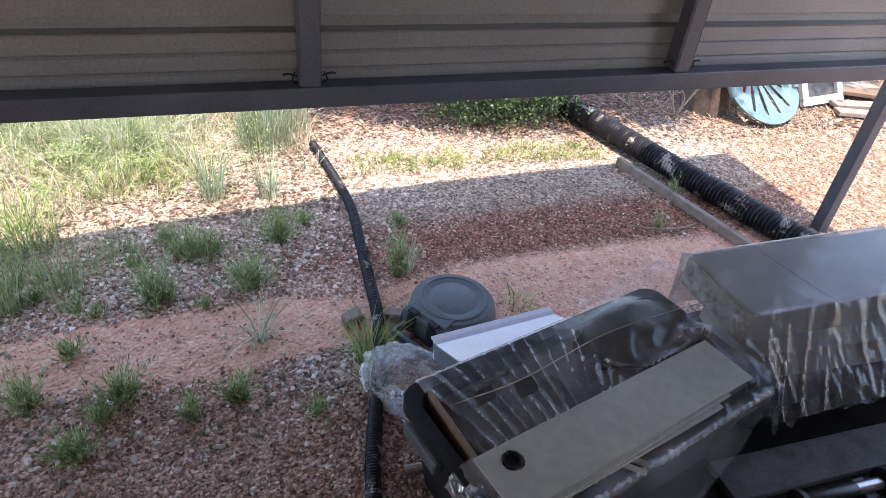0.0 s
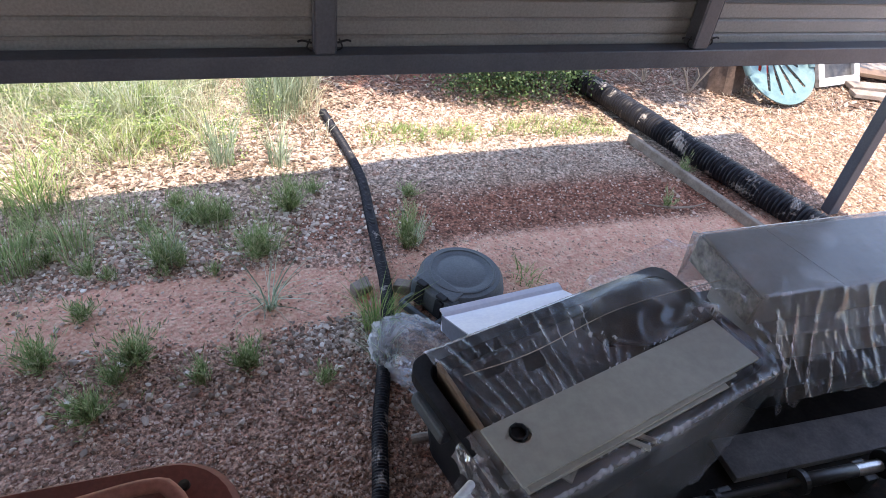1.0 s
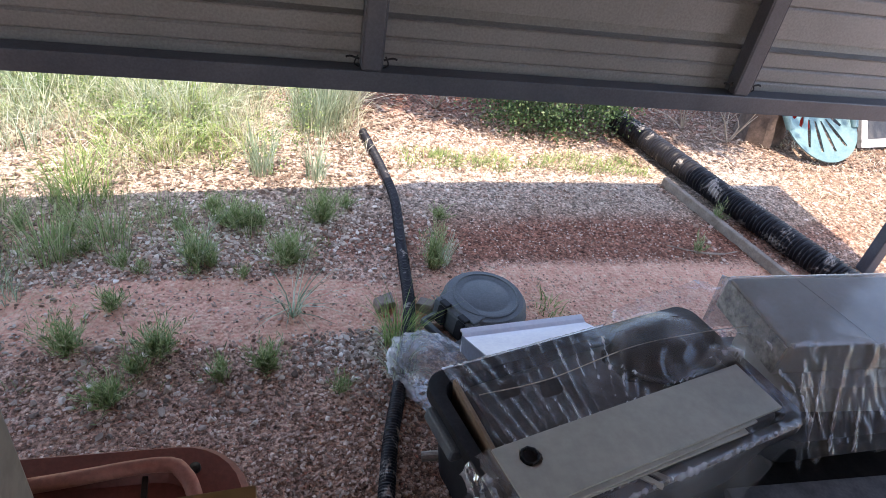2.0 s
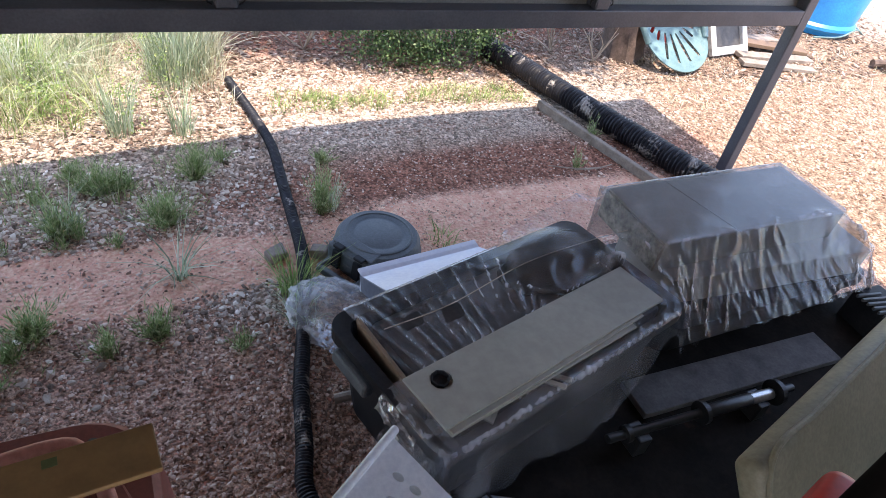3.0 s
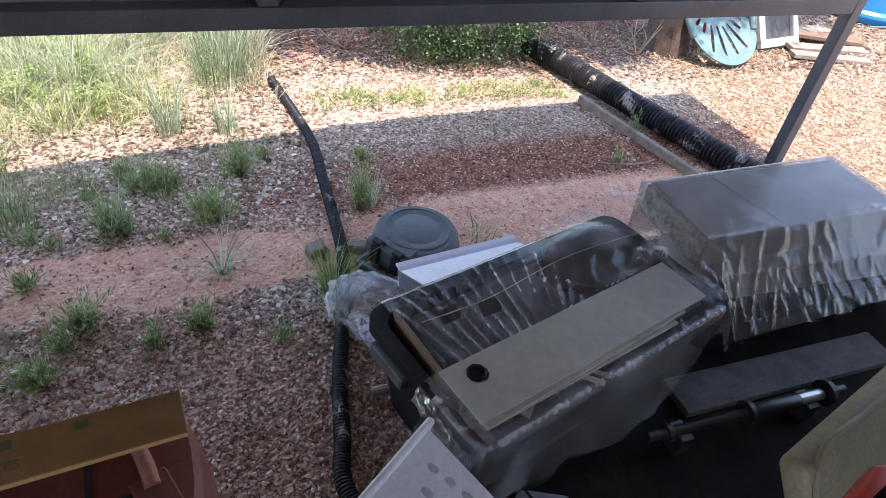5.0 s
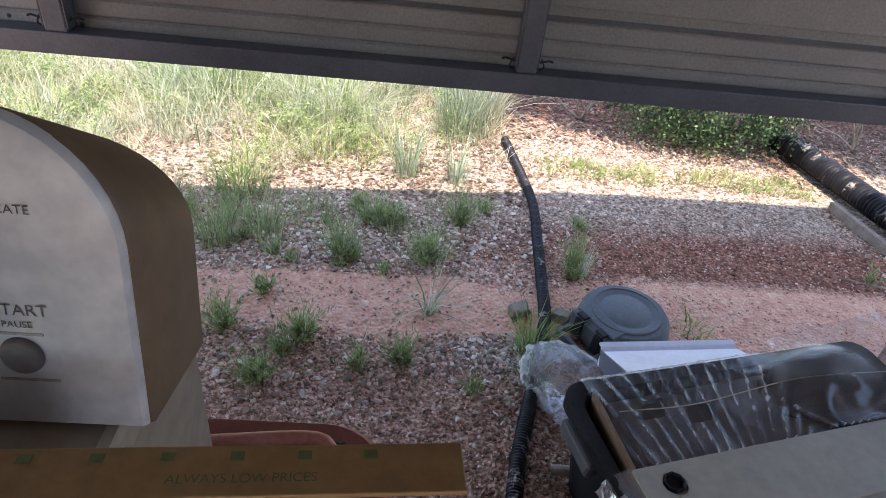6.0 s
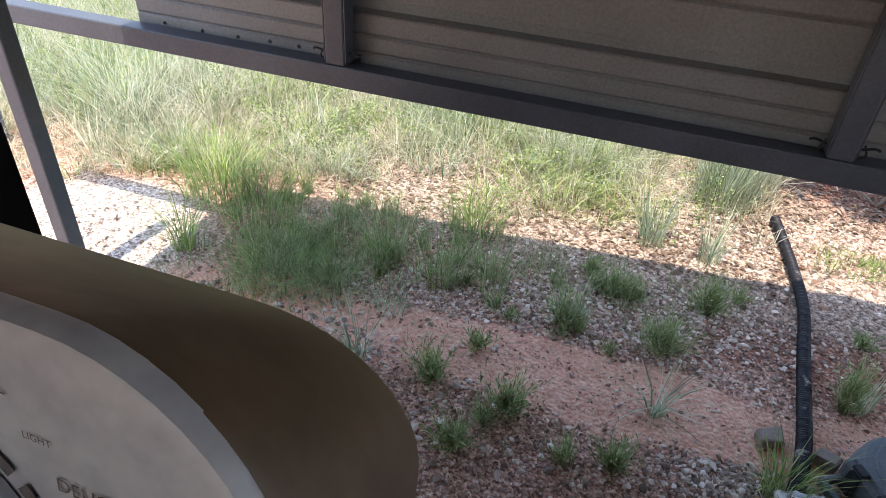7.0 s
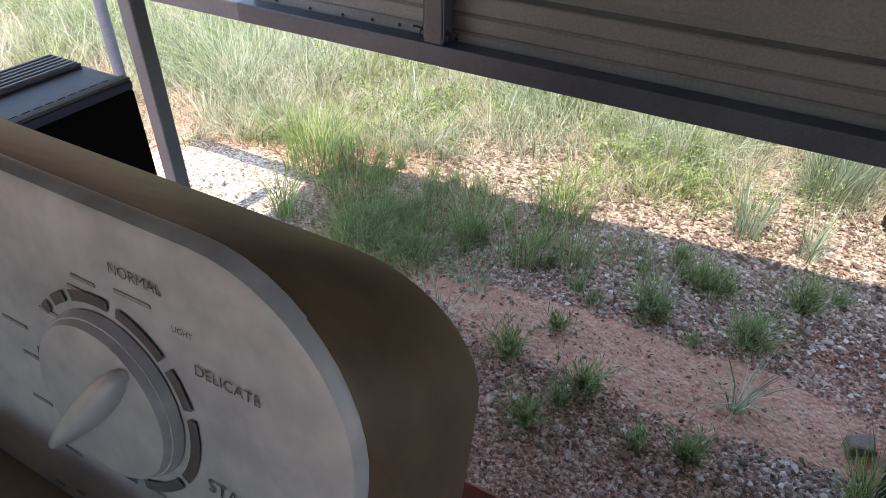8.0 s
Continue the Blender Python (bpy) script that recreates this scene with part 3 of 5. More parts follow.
for x, y, s, n, h, w, l, m, lab in (
        (-0.215, 2.035, 0.020, 46, 0.19, 0.0036, 1.6, M_PALE, "spiky half dry grass tuft on pink sand"),
        (0.085, 1.90, 0.045, 150, 0.17, 0.003, 0.8, M_LUSH, "bright green grass tuft beside the black hose"),
        (0.075, 1.78, 0.04, 90, 0.12, 0.0025, 0.9, M_PALE, "dry grass tuft beside the black hose"),
        (-0.50, 2.31, 0.05, 60, 0.18, 0.0028, 0.9, M_PALE, "grey green grass tuft in white gravel"),
        (-0.35, 2.46, 0.05, 60, 0.13, 0.0028, 0.8, M_GREEN, "green grass tuft in white gravel"),
        (-0.31, 2.87, 0.05, 120, 0.28, 0.003, 0.6, M_PALE, "pale grass tuft at the shadow's edge"),
        (-0.10, 2.84, 0.04, 90, 0.22, 0.003, 0.6, M_PALE, "pale grass tuft at the shadow's edge"),
        (-0.92, 2.68, 0.10, 240, 0.20, 0.003, 0.9, M_LUSH, "bright green grass tuft at the shadow's edge"),
        (-1.785, 2.15, 0.04, 90, 0.26, 0.0034, 1.1, M_LUSH, "bright green spreading grass tuft in the sun"),
        (-1.66, 2.42, 0.15, 280, 0.22, 0.003, 1.0, M_LUSH, "bright green spreading grass tuft at the shadow's corner"),
        (-1.90, 2.50, 0.14, 320, 0.30, 0.003, 1.0, M_LUSH, "bright green spreading grass tuft in the sun"),
        (-1.43, 2.16, 0.15, 620, 0.11, 0.0024, 1.1, M_LUSH, "dense fine bright green grass clump in the shade"),
        (-1.28, 2.27, 0.10, 280, 0.11, 0.0024, 1.1, M_LUSH, "dense fine bright green grass clump in the shade"),
        (-1.02, 1.90, 0.03, 50, 0.19, 0.003, 1.0, M_PALE, "grey green grass tuft on pink sand"),
        (-0.94, 2.33, 0.07, 130, 0.22, 0.003, 0.6, M_GREEN, "upright green grass tuft in the carport's shade"),
        (-1.14, 2.37, 0.07, 120, 0.22, 0.003, 0.7, M_GREEN, "upright green grass tuft in the carport's shade"),
        (-0.77, 2.38, 0.06, 90, 0.20, 0.003, 0.7, M_GREEN, "upright green grass tuft in the carport's shade"),
        (-1.01, 2.13, 0.05, 60, 0.12, 0.0026, 0.9, M_PALE, "dry grey green grass tuft on pink sand"),
        (0.30, 2.27, 0.03, 50, 0.15, 0.0026, 0.5, M_PALE, "thin grey green grass tuft on red earth"),
        (0.62, 2.02, 0.05, 60, 0.06, 0.003, 1.2, M_LUSH, "small green grass tuft behind the grey case"),
        (-0.06, 3.30, 0.12, 420, 0.40, 0.003, 0.6, M_PALE, "tall pale grass tuft in the sun"),
        (0.05, 3.42, 0.09, 260, 0.40, 0.003, 0.6, M_STRAW, "tall straw coloured grass tuft in the sun")):
    grass_tuft(x, y, s, n, h, w, l, m, lab)

# the shaded green strip beside the gravel, and the meadow
shade_spots = [(-1.42 + 0.15 * rng.normal(), 2.20 + 0.11 * rng.normal(), 0.07, 60, 0.10, 0.0022, 1.1) for _ in range(46)]
shade_spots += [(-0.6 - 1.0 * rng.random(), 2.42 + 0.22 * rng.random(), 0.06, 30, 0.13, 0.0022, 1.0) for _ in range(34)]
shade_spots += [(-0.1 - 0.6 * rng.random(), 2.30 + 0.36 * rng.random(), 0.03, 9, 0.07, 0.002, 1.0) for _ in range(30)]
shade_spots += [(-0.4 - 1.3 * rng.random(), 1.72 + 0.6 * rng.random(), 0.03, 9, 0.05, 0.002, 1.1) for _ in range(40)]
vs, fs = blades(shade_spots)
for _ in range(46):
    x = -0.25 - 1.5 * rng.random() ** 0.8
    y = 2.20 + 0.40 * rng.random() - 0.06 * (x + 0.25)
    s = 0.35 + 0.6 * rng.random()
    v2, f2 = weed_leaves(x, y, 0.08 * s, 0.10 * s, int(44 * s))
    fs += [tuple(q + len(vs) for q in f) for f in f2]
    vs += v2
tagged(part("shaded_grass", raw_mesh("shaded_grass", vs, fs), M_GREEN), "short green grass in the carport's shade", "grass", kind="stuff")


def meadow(name, label, count, material, x0, x1, y0, y1, height, width, clump=0.5, lean=0.6):
    spots = []
    while len(spots) < count:
        x, y = x0 + (x1 - x0) * rng.random(), y0 + (y1 - y0) * rng.random()
        edge = 2.78 + 0.18 * noise.noise((x * 1.3, 0, 1)) + (0.45 * max(0, x + 0.5) if x > -0.5 else 0) - 0.45 * min(1, max(0, -1.6 - x))
        if (x + 2.15) ** 2 / 0.16 + (y - 2.12) ** 2 / 0.09 < 1 or y < edge or noise.noise((x * 2.2, y * 2.2, len(name))) < clump - 0.75:
            continue
        if x > -1.4 and rng.random() > 0.12 + (y - edge) * 1.3:
            continue
        near = min(1.0, 0.45 + (y - edge) * 0.9)
        s = 0.45 + 0.95 * rng.random() ** 1.5
        spots.append((x, y, 0.045 * s + 0.01, 18, height * near * s, width, lean * (0.6 + 0.8 * rng.random())))
    vs, fs = blades(spots)
    return tagged(part(name, raw_mesh(name, vs, fs), material), label, "grass", kind="stuff")


meadow("meadow_grass", "tall half dry yellow green meadow grass in sun", 4600, M_STRAW, -5.8, 0.12, 2.2, 6.4, 0.31, 0.0030, 0.55, 1.2)
meadow("pale_meadow_grass", "tall grey green meadow grass in sun", 2600, M_PALE, -5.8, 0.10, 2.3, 6.4, 0.33, 0.0032, 0.75, 1.1)
meadow("green_meadow_grass", "fresh green meadow grass in sun", 2300, M_LUSH, -5.8, -0.3, 2.2, 6.0, 0.28, 0.0038, 0.8, 1.3)
meadow("short_meadow_grass", "short pale dry grass covering the sunlit meadow floor", 5200, M_STRAW, -5.8, 0.05, 2.3, 6.4, 0.15, 0.0030, 0.1, 1.7)
vs, fs = [], []
for _ in range(230):
    x, y = -4.6 + 4.6 * rng.random(), 2.75 + 2.4 * rng.random()
    v2, f2 = leaf_mass((x, y, 0.12 + 0.05 * rng.random()), (0.09, 0.09, 0.11), 150, 0.011)
    fs += [tuple(q + len(vs) for q in f) for f in f2]
    vs += v2
tagged(part("meadow_weeds", raw_mesh("meadow_weeds", vs, fs), M_LUSH), "leafy grey green weeds among the meadow grass", "weed", kind="stuff")
vs, fs = blades([(0.25 + 1.25 * rng.random(), 2.92 + 0.16 * rng.random(), 0.03, 14, 0.05, 0.003, 1.1) for _ in range(120)])
tagged(part("low_sunlit_grass", raw_mesh("low_sunlit_grass", vs, fs), M_LUSH), "low yellow green grass along the shadow's edge", "grass", kind="stuff")
vs, fs = blades([(2.2 + 2.2 * rng.random(), 2.6 + 0.9 * rng.random(), 0.05, 12, 0.05, 0.003, 1.2) for _ in range(90)])
tagged(part("dry_stubble", raw_mesh("dry_stubble", vs, fs), M_STRAW), "sparse dry grass stubble on sunlit earth", "grass", kind="stuff")


def limbs(base, tips, radius):
    return joined(*[tube([base, (Vector(base) * 0.55 + Vector(t) * 0.45) + Vector(rng.normal(size=3)) * 0.03, t], radius, 7, 0.08, taper=0.3) for t in tips])


bush = thing("bush", "dense dark green leafy bush in sun and shade", "bush")
part("branch", limbs((1.15, 3.42, 0), [(0.95, 3.4, 0.4), (1.3, 3.35, 0.4), (1.1, 3.6, 0.5), (1.4, 3.5, 0.35), (0.85, 3.55, 0.4)], 0.012), M_TWIG, bush)
vs, fs = leaf_mass((1.12, 3.42, 0.26), (0.50, 0.34, 0.30), 15000, 0.018)
part("foliage", raw_mesh("foliage", vs, fs), M_LEAF, bush)
bush = thing("bush", "small green leafy bush behind tall pale grass", "bush")
part("branch", limbs((-0.15, 3.85, 0), [(-0.3, 3.8, 0.4), (0.0, 3.9, 0.4), (-0.15, 4.0, 0.45)], 0.01), M_TWIG, bush)
vs, fs = leaf_mass((-0.15, 3.85, 0.30), (0.28, 0.2, 0.26), 1800, 0.026)
part("foliage", raw_mesh("foliage", vs, fs), M_LEAF, bush)

tree = thing("tree", "tree with stringy brown bark at the yard's edge", "tree")
trunk = tube([(2.40, 3.38, -0.03), (2.37, 3.42, 0.35), (2.28, 3.5, 1.0), (2.1, 3.6, 2.0), (1.95, 3.7, 2.7)], 0.12, 18, 0.05, taper=0.5)
for v in trunk.verts:
    a = math.atan2(v.co.y - 3.42, v.co.x - 2.37)
    k = 1 + 0.12 * math.sin(a * 7 + v.co.z * 3) + 0.08 * noise.noise(v.co * 12) + 0.5 * max(0, 0.12 - v.co.z)
    v.co.x, v.co.y = 2.37 + (v.co.x - 2.37) * k, 3.42 + (v.co.y - 3.42) * k
part("trunk", trunk, M_BARK, tree, smooth=True)
part("limb", limbs((2.1, 3.6, 2.0), [(1.0, 3.3, 3.0), (2.8, 3.3, 3.1), (1.6, 3.0, 3.1), (0.4, 3.2, 2.9), (2.4, 3.0, 3.0)], 0.05), M_BARK, tree)
vs, fs = leaf_mass((1.85, 3.14, 2.9), (2.40, 0.72, 0.40), 58000, 0.075, 0.1)
part("crown", raw_mesh("crown", vs, fs), M_LEAF, tree)

for x, y in ((0.55, 3.55), (0.75, 3.75), (1.95, 3.45), (2.15, 3.3), (0.35, 3.7)):
    tips = [(x + 0.16 * rng.normal(), y + 0.1 * rng.normal(), 0.14 + 0.2 * rng.random()) for _ in range(7)]
    tagged(part("dry_shrub", limbs((x, y, 0), tips, 0.005), M_TWIG), "leafless dry shrub with thin pale twigs", "shrub", "dry shrubs under the tree")

# ---- carport ----
Y0 = 2.152


def roof_z(x):
    """The roof's underside: level in the east, falling towards the western eave."""
    return float(np.interp(x, (-1.9, -1.5, -1.0, -0.4, 0.3, 1.0, 2.12), (1.16, 1.30, 1.46, 1.68, 1.93, 2.05, 2.09)))


profile = [(0.716, 0.0)]
z = 0.62
while z < 2.0:
    for dz, dy in ((0.127, 0), (0.133, 0.006), (0.139, 0), (0.173, 0), (0.179, 0.006), (0.185, 0), (0.226, 0), (0.233, -0.007), (0.239, 0.020), (0.263, 0.024), (0.270, 0)):
        if z + dz > 0.72:
            profile.append((z + dz, dy))
    z += 0.23
profile.append((2.07, 0.0))
bm = bmesh.new()
cols = np.linspace(-1.84, 2.10, 34)
grid = [[[bm.verts.new((x, Y0 + 0.062 + dy + off + 0.002 * noise.noise((x * 2, pz * 3, off * 300)), min(pz, roof_z(x) - 0.015 + 0.002 * pz))) for x in cols] for pz, dy in profile] for off in (0.0, 0.003)]
for layer, rev in zip(grid, (False, True)):
    for a, b in zip(layer, layer[1:]):
        for i in range(len(cols) - 1):
            f = (a[i], a[i + 1], b[i + 1], b[i])
            bm.faces.new(f[::-1] if rev else f)
for i in range(len(cols) - 1):
    bm.faces.new((grid[0][0][i + 1], grid[0][0][i], grid[1][0][i], grid[1][0][i + 1]))
tagged(part("wall_north", bm, M_SIDING), "tan ribbed sheet metal siding hung above a gap", "wall", kind="structure")
bm = bmesh.new()
rows = []
for i, x in enumerate(np.linspace(-1.86, 2.12, 120)):
    dz = 0.02 if i % 8 in (0, 1) else 0.0
    rows.append([bm.verts.new((x, y, roof_z(x) + dz + h)) for y, h in ((-1.5, 0), (2.235, 0), (2.235, 0.004), (-1.5, 0.004))])
for a, b in zip(rows, rows[1:]):
    for k in range(4):
        bm.faces.new((a[k], b[k], b[(k + 1) % 4], a[(k + 1) % 4]))
bmesh.ops.recalc_face_normals(bm, faces=bm.faces[:])
tagged(part("ceiling", bm, M_ROOF), "ribbed sheet metal carport roof seen from below", "roof", kind="structure")

# Unseen walls, added east and south to keep light out of the carport.
tagged(part("unseen_wall_east", box((0.05, 2.24, 2.08), pose(2.10, -0.38, 1.04), 0), M_SIDING), "plain unseen tan wall added to keep light out", "wall", kind="structure")
outline = [(0.30, 0.0), (2.07, 0.0)] + [(x, roof_z(x) - 0.004) for x in (2.07, 1.0, 0.3)]
tagged(part("unseen_wall_south", prism(outline, 0.05, pose(0, -1.50, 0)), M_SIDING), "plain unseen tan wall added to keep light out", "wall", kind="structure")

frame_thing = thing("carport_frame", "dark grey square steel tube carport frame", "frame", kind="structure")
part("bottom_rail", box((4.56, 0.058, 0.056), pose(-0.22, Y0 + 0.029, 0.700), 0.004), M_STEEL, frame_thing)
for x0, x1 in ((-0.052, 0.0), (1.08, 1.132), (-1.212, -1.157)):
    xm = (x0 + x1) / 2
    part("stud", box((x1 - x0, 0.056, roof_z(xm) - 0.7385), pose(xm, Y0 + 0.029, 0.7285 + (roof_z(xm) - 0.7385) / 2), 0.005), M_STEEL, frame_thing)
    for off in (-0.010, 0.010):
        part("stud_flange", box((0.003, 0.003, roof_z(xm) - 0.76), pose(x1 + 0.0016 if off > 0 else x0 - 0.0016, Y0 + 0.004, 0.7285 + (roof_z(xm) - 0.7385) / 2), 0.0005), M_STEEL, frame_thing)
for x, y in ((2.092, Y0 + 0.03), (-1.965, 1.885)):
    part("post", box((0.050, 0.050, roof_z(x) - 0.03), pose(x, y, (roof_z(x) - 0.03) / 2), 0.005), M_STEEL, frame_thing)
for x in (-0.026, 1.106, -1.185):
    for s in (-1, 1):
        bx = x + s * 0.032
        part("wire_tie", joined(tube([(bx, Y0 + 0.02, 0.733), (bx + s * 0.012, Y0 + 0.012, 0.745), (bx + s * 0.004, Y0 + 0.015, 0.765)], 0.0022, 6, 0.006),
                                tube([(bx, Y0 + 0.016, 0.755), (bx + s * 0.024, Y0 + 0.014, 0.762), (bx + s * 0.034, Y0 + 0.016, 0.758)], 0.003, 6, 0.006)), M_BLACKPLASTIC, frame_thing, "twisted black wire tie")
for i in range(7):
    x = -1.75 + 0.105 * i + 0.03 * math.sin(i * 7)
    part("screw", lathe([(0, 0.005), (0.003, 0.005), (0.003, 0.0), (0.006, 0.0)], 6, pose(x, Y0 + 0.0612, 0.735 + 0.003 * math.sin(i * 5), 90)), M_IRON, frame_thing)
pole = thing("round_post", "grey round steel post standing in the meadow grass", "post")
part("pole", tube([(-2.95, 2.46, -0.02), (-2.94, 2.46, 1.0), (-2.93, 2.46, 2.0)], 0.025, 14, 0.2), M_STEELBLUE, pole, smooth=True)

# ---- drain hose and pipe ----
HOSE = [(0.10, 0.95, 0.022), (-0.02, 1.15, 0.023), (-0.055, 1.26, 0.023), (-0.03, 1.37, 0.023), (0.005, 1.53, 0.023), (0.055, 1.70, 0.023), (0.115, 1.91, 0.03),
        (0.14, 2.04, 0.03), (0.155, 2.20, 0.025), (0.172, 2.42, 0.025), (0.19, 2.65, 0.023), (0.175, 2.88, 0.023), (0.13, 3.20, 0.03)]
hose = thing("drain_hose", "thin black corrugated drain hose on the ground", "hose")
part("hose_wall", tube(HOSE, 0.0218, 12, 0.0026, 0.0085, 0.12, 0.84), M_HOSE, hose, smooth=True)
PIPE = [(1.49, 3.42, 0.06), (1.545, 3.24, 0.06), (1.615, 2.96, 0.058), (1.68, 2.68, 0.058), (1.765, 2.38, 0.058), (1.83, 2.14, 0.058), (1.92, 1.86, 0.058)]
drain = thing("drain_pipe", "thick black corrugated drain pipe with dusty patches", "pipe")
part("pipe_wall", tube(PIPE, 0.0555, 20, 0.0040, 0.0175, 0.15), M_HOSE, drain, smooth=True)
edging = thing("edging_board", "weathered grey timber edging beside the black pipe", "board")
d = Vector((1.70 - 1.50, 1.90 - 2.84, 0))
part("board", box((d.length, 0.026, 0.045), pose(1.597, 2.37, 0.020, 0, 0, math.degrees(math.atan2(d.y, d.x))), 0.005), M_WOOD, edging)
for x, y, s, a in ((0.065, 2.05, 0.06, 20), (0.195, 2.03, 0.055, -35)):
    blk = box((s, s * 0.7, 0.035), pose(x, y, 0.018, 4, -5, a), 0.006)
    for v in blk.verts:
        v.co += Vector((1, 1, 0.6)) * 0.008 * noise.noise(v.co * 40)
    tagged(part("broken_block", blk, M_WOOD), "broken pale block lying under the black hose", "rubble", "broken blocks")
tagged(part("wooden_stake", tube([(0.075, 1.48, 0.02), (0.11, 1.474, 0.028), (0.17, 1.465, 0.03)], 0.013, 10, 0.01), M_WOOD), "short round wooden stake on the gravel", "stake")

# ---- round grey case ----
case = thing("round_case", "round dusty grey plastic tool case with carry handle", "case")
CC = (0.362, 1.975)
part("shell", lathe([(0, 0.004), (0.118, 0.004), (0.132, 0.012), (0.136, 0.05), (0.139, 0.055), (0.136, 0.06), (0.131, 0.09), (0.120, 0.104), (0.085, 0.108), (0.080, 0.1055), (0.072, 0.1055), (0.067, 0.108), (0, 0.109)], 48, pose(*CC, 0)), M_CASE, case, smooth=True)
hdir = Vector((-0.87, -0.49, 0)).normalized()
hs = Vector((-hdir.y, hdir.x, 0))
hm = Matrix(((hdir.x, hs.x, 0, CC[0]), (hdir.y, hs.y, 0, CC[1]), (0, 0, 1, 0), (0, 0, 0, 1)))
part("neck", joined(box((0.075, 0.170, 0.078), hm @ pose(0.100, 0, 0.058), 0.010), box((0.05, 0.150, 0.014), hm @ pose(0.098, 0, 0.100, 0, 6), 0.004)), M_CASE, case)
part("handle", joined(box((0.018, 0.150, 0.026), hm @ pose(0.184, 0, 0.034), 0.006), *[box((0.060, 0.016, 0.026), hm @ pose(0.158, q, 0.036), 0.005) for q in (-0.067, 0.067)]), M_CASE, case)
for q in (-0.040, 0.040):
    part("latch", joined(box((0.012, 0.030, 0.060), hm @ pose(0.143, q, 0.062, 0, -6), 0.003), box((0.022, 0.034, 0.010), hm @ pose(0.132, q, 0.103), 0.003)), M_BLACKPLASTIC, case)
part("lid_rib", lathe([(0.096, 0.1065), (0.099, 0.1105), (0.104, 0.1095), (0.106, 0.105)], 48, pose(*CC, 0)), M_CASE, case, smooth=True)

# ---- black tote with goods, film, boards ----
TU, TV = Vector((0.968, 0.25, 0)), Vector((-0.25, 0.968, 0))
TO = Vector((0.165, 1.125, 0))
TM = Matrix(((TU.x, TV.x, 0, TO.x), (TU.y, TV.y, 0, TO.y), (0, 0, 1, 0), (0, 0, 0, 1)))
tote = thing("storage_tote", "black plastic storage tote full of goods under film", "tote")


def shell_box(l, w, h, inset, wall, m):
    """An open tub: outer wall leaning in towards its foot, inner wall, floor and rolled rim."""
    bm = bmesh.new()

    def ring(x0, y0, x1, y1, zz, r=0.05):
        return [bm.verts.new((x, y, zz)) for x, y in rounded(x0, y0, x1, y1, r, 5)]
    e = 0.018
    rings = [ring(inset, inset, l - inset, w - inset, 0.0), ring(0, 0, l, w, h - 0.03), ring(-e, -e, l + e, w + e, h - 0.03), ring(-e, -e, l + e, w + e, h),
             ring(wall, wall, l - wall, w - wall, h), ring(inset + wall, inset + wall, l - inset - wall, w - inset - wall, 0.012)]
    for a, b in zip(rings, rings[1:]):
        for k in range(len(a)):
            j = (k + 1) % len(a)
            bm.faces.new((a[k], a[j], b[j], b[k]))
    bm.faces.new(rings[0][::-1])
    bm.faces.new(rings[-1])
    bmesh.ops.recalc_face_normals(bm, faces=bm.faces[:])
    bmesh.ops.transform(bm, matrix=m, verts=bm.verts[:])
    return bm


part("tub", shell_box(0.80, 0.40, 0.275, 0.03, 0.012, TM @ pose(0, -0.01, 0)), M_BLACKPLASTIC, tote)
part("end_handle", box((0.03, 0.13, 0.035), TM @ pose(-0.022, 0.275, 0.235, 0, 8), 0.008), M_CASE, tote, "grey plastic end handle")
tagged(part("pipe_plug", lathe([(0.010, 0.0), (0.019, 0.0), (0.0205, 0.016), (0.018, 0.0165), (0.016, 0.008), (0, 0.008)], 8, pose(0.213, 1.257, 0.302)), M_BLACKPLASTIC), "black plastic pipe cap in the plank's hole", "cap")
tagged(part("hardboard_sheet", box((0.010, 0.27, 0.16), TM @ pose(0.045, 0.225, 0.213, 0, -8, -3), 0.002), M_BROWN), "brown hardboard sheet standing inside the tote", "board")
tagged(part("goods_carton", box((0.70, 0.35, 0.25), TM @ pose(0.42, 0.19, 0.139, 0, 0, 1), 0.02), M_DARKBOX), "dark grey carton of goods inside the tote", "carton")
sack = bmesh.new()
bmesh.ops.create_icosphere(sack, subdivisions=4, radius=1.0)
for v in sack.verts:
    k = 1 + 0.16 * noise.noise(v.co * 2.1) + 0.06 * (1 - abs(noise.noise(v.co * 5.0))) ** 3
    v.co = TM @ Vector((0.62 + v.co.x * 0.17 * k, 0.285 + v.co.y * 0.095 * k, 0.268 + max(0.0, v.co.z) * 0.045 * k))
tagged(part("dark_sack", sack, M_DARK, smooth=True), "dark stuffed sack lying on the packed goods", "sack")

bu = Vector((0.70, 0.181, 0)).normalized()
bang = math.degrees(math.atan2(bu.y, bu.x))
BC = Vector((0.503, 1.300, 0))


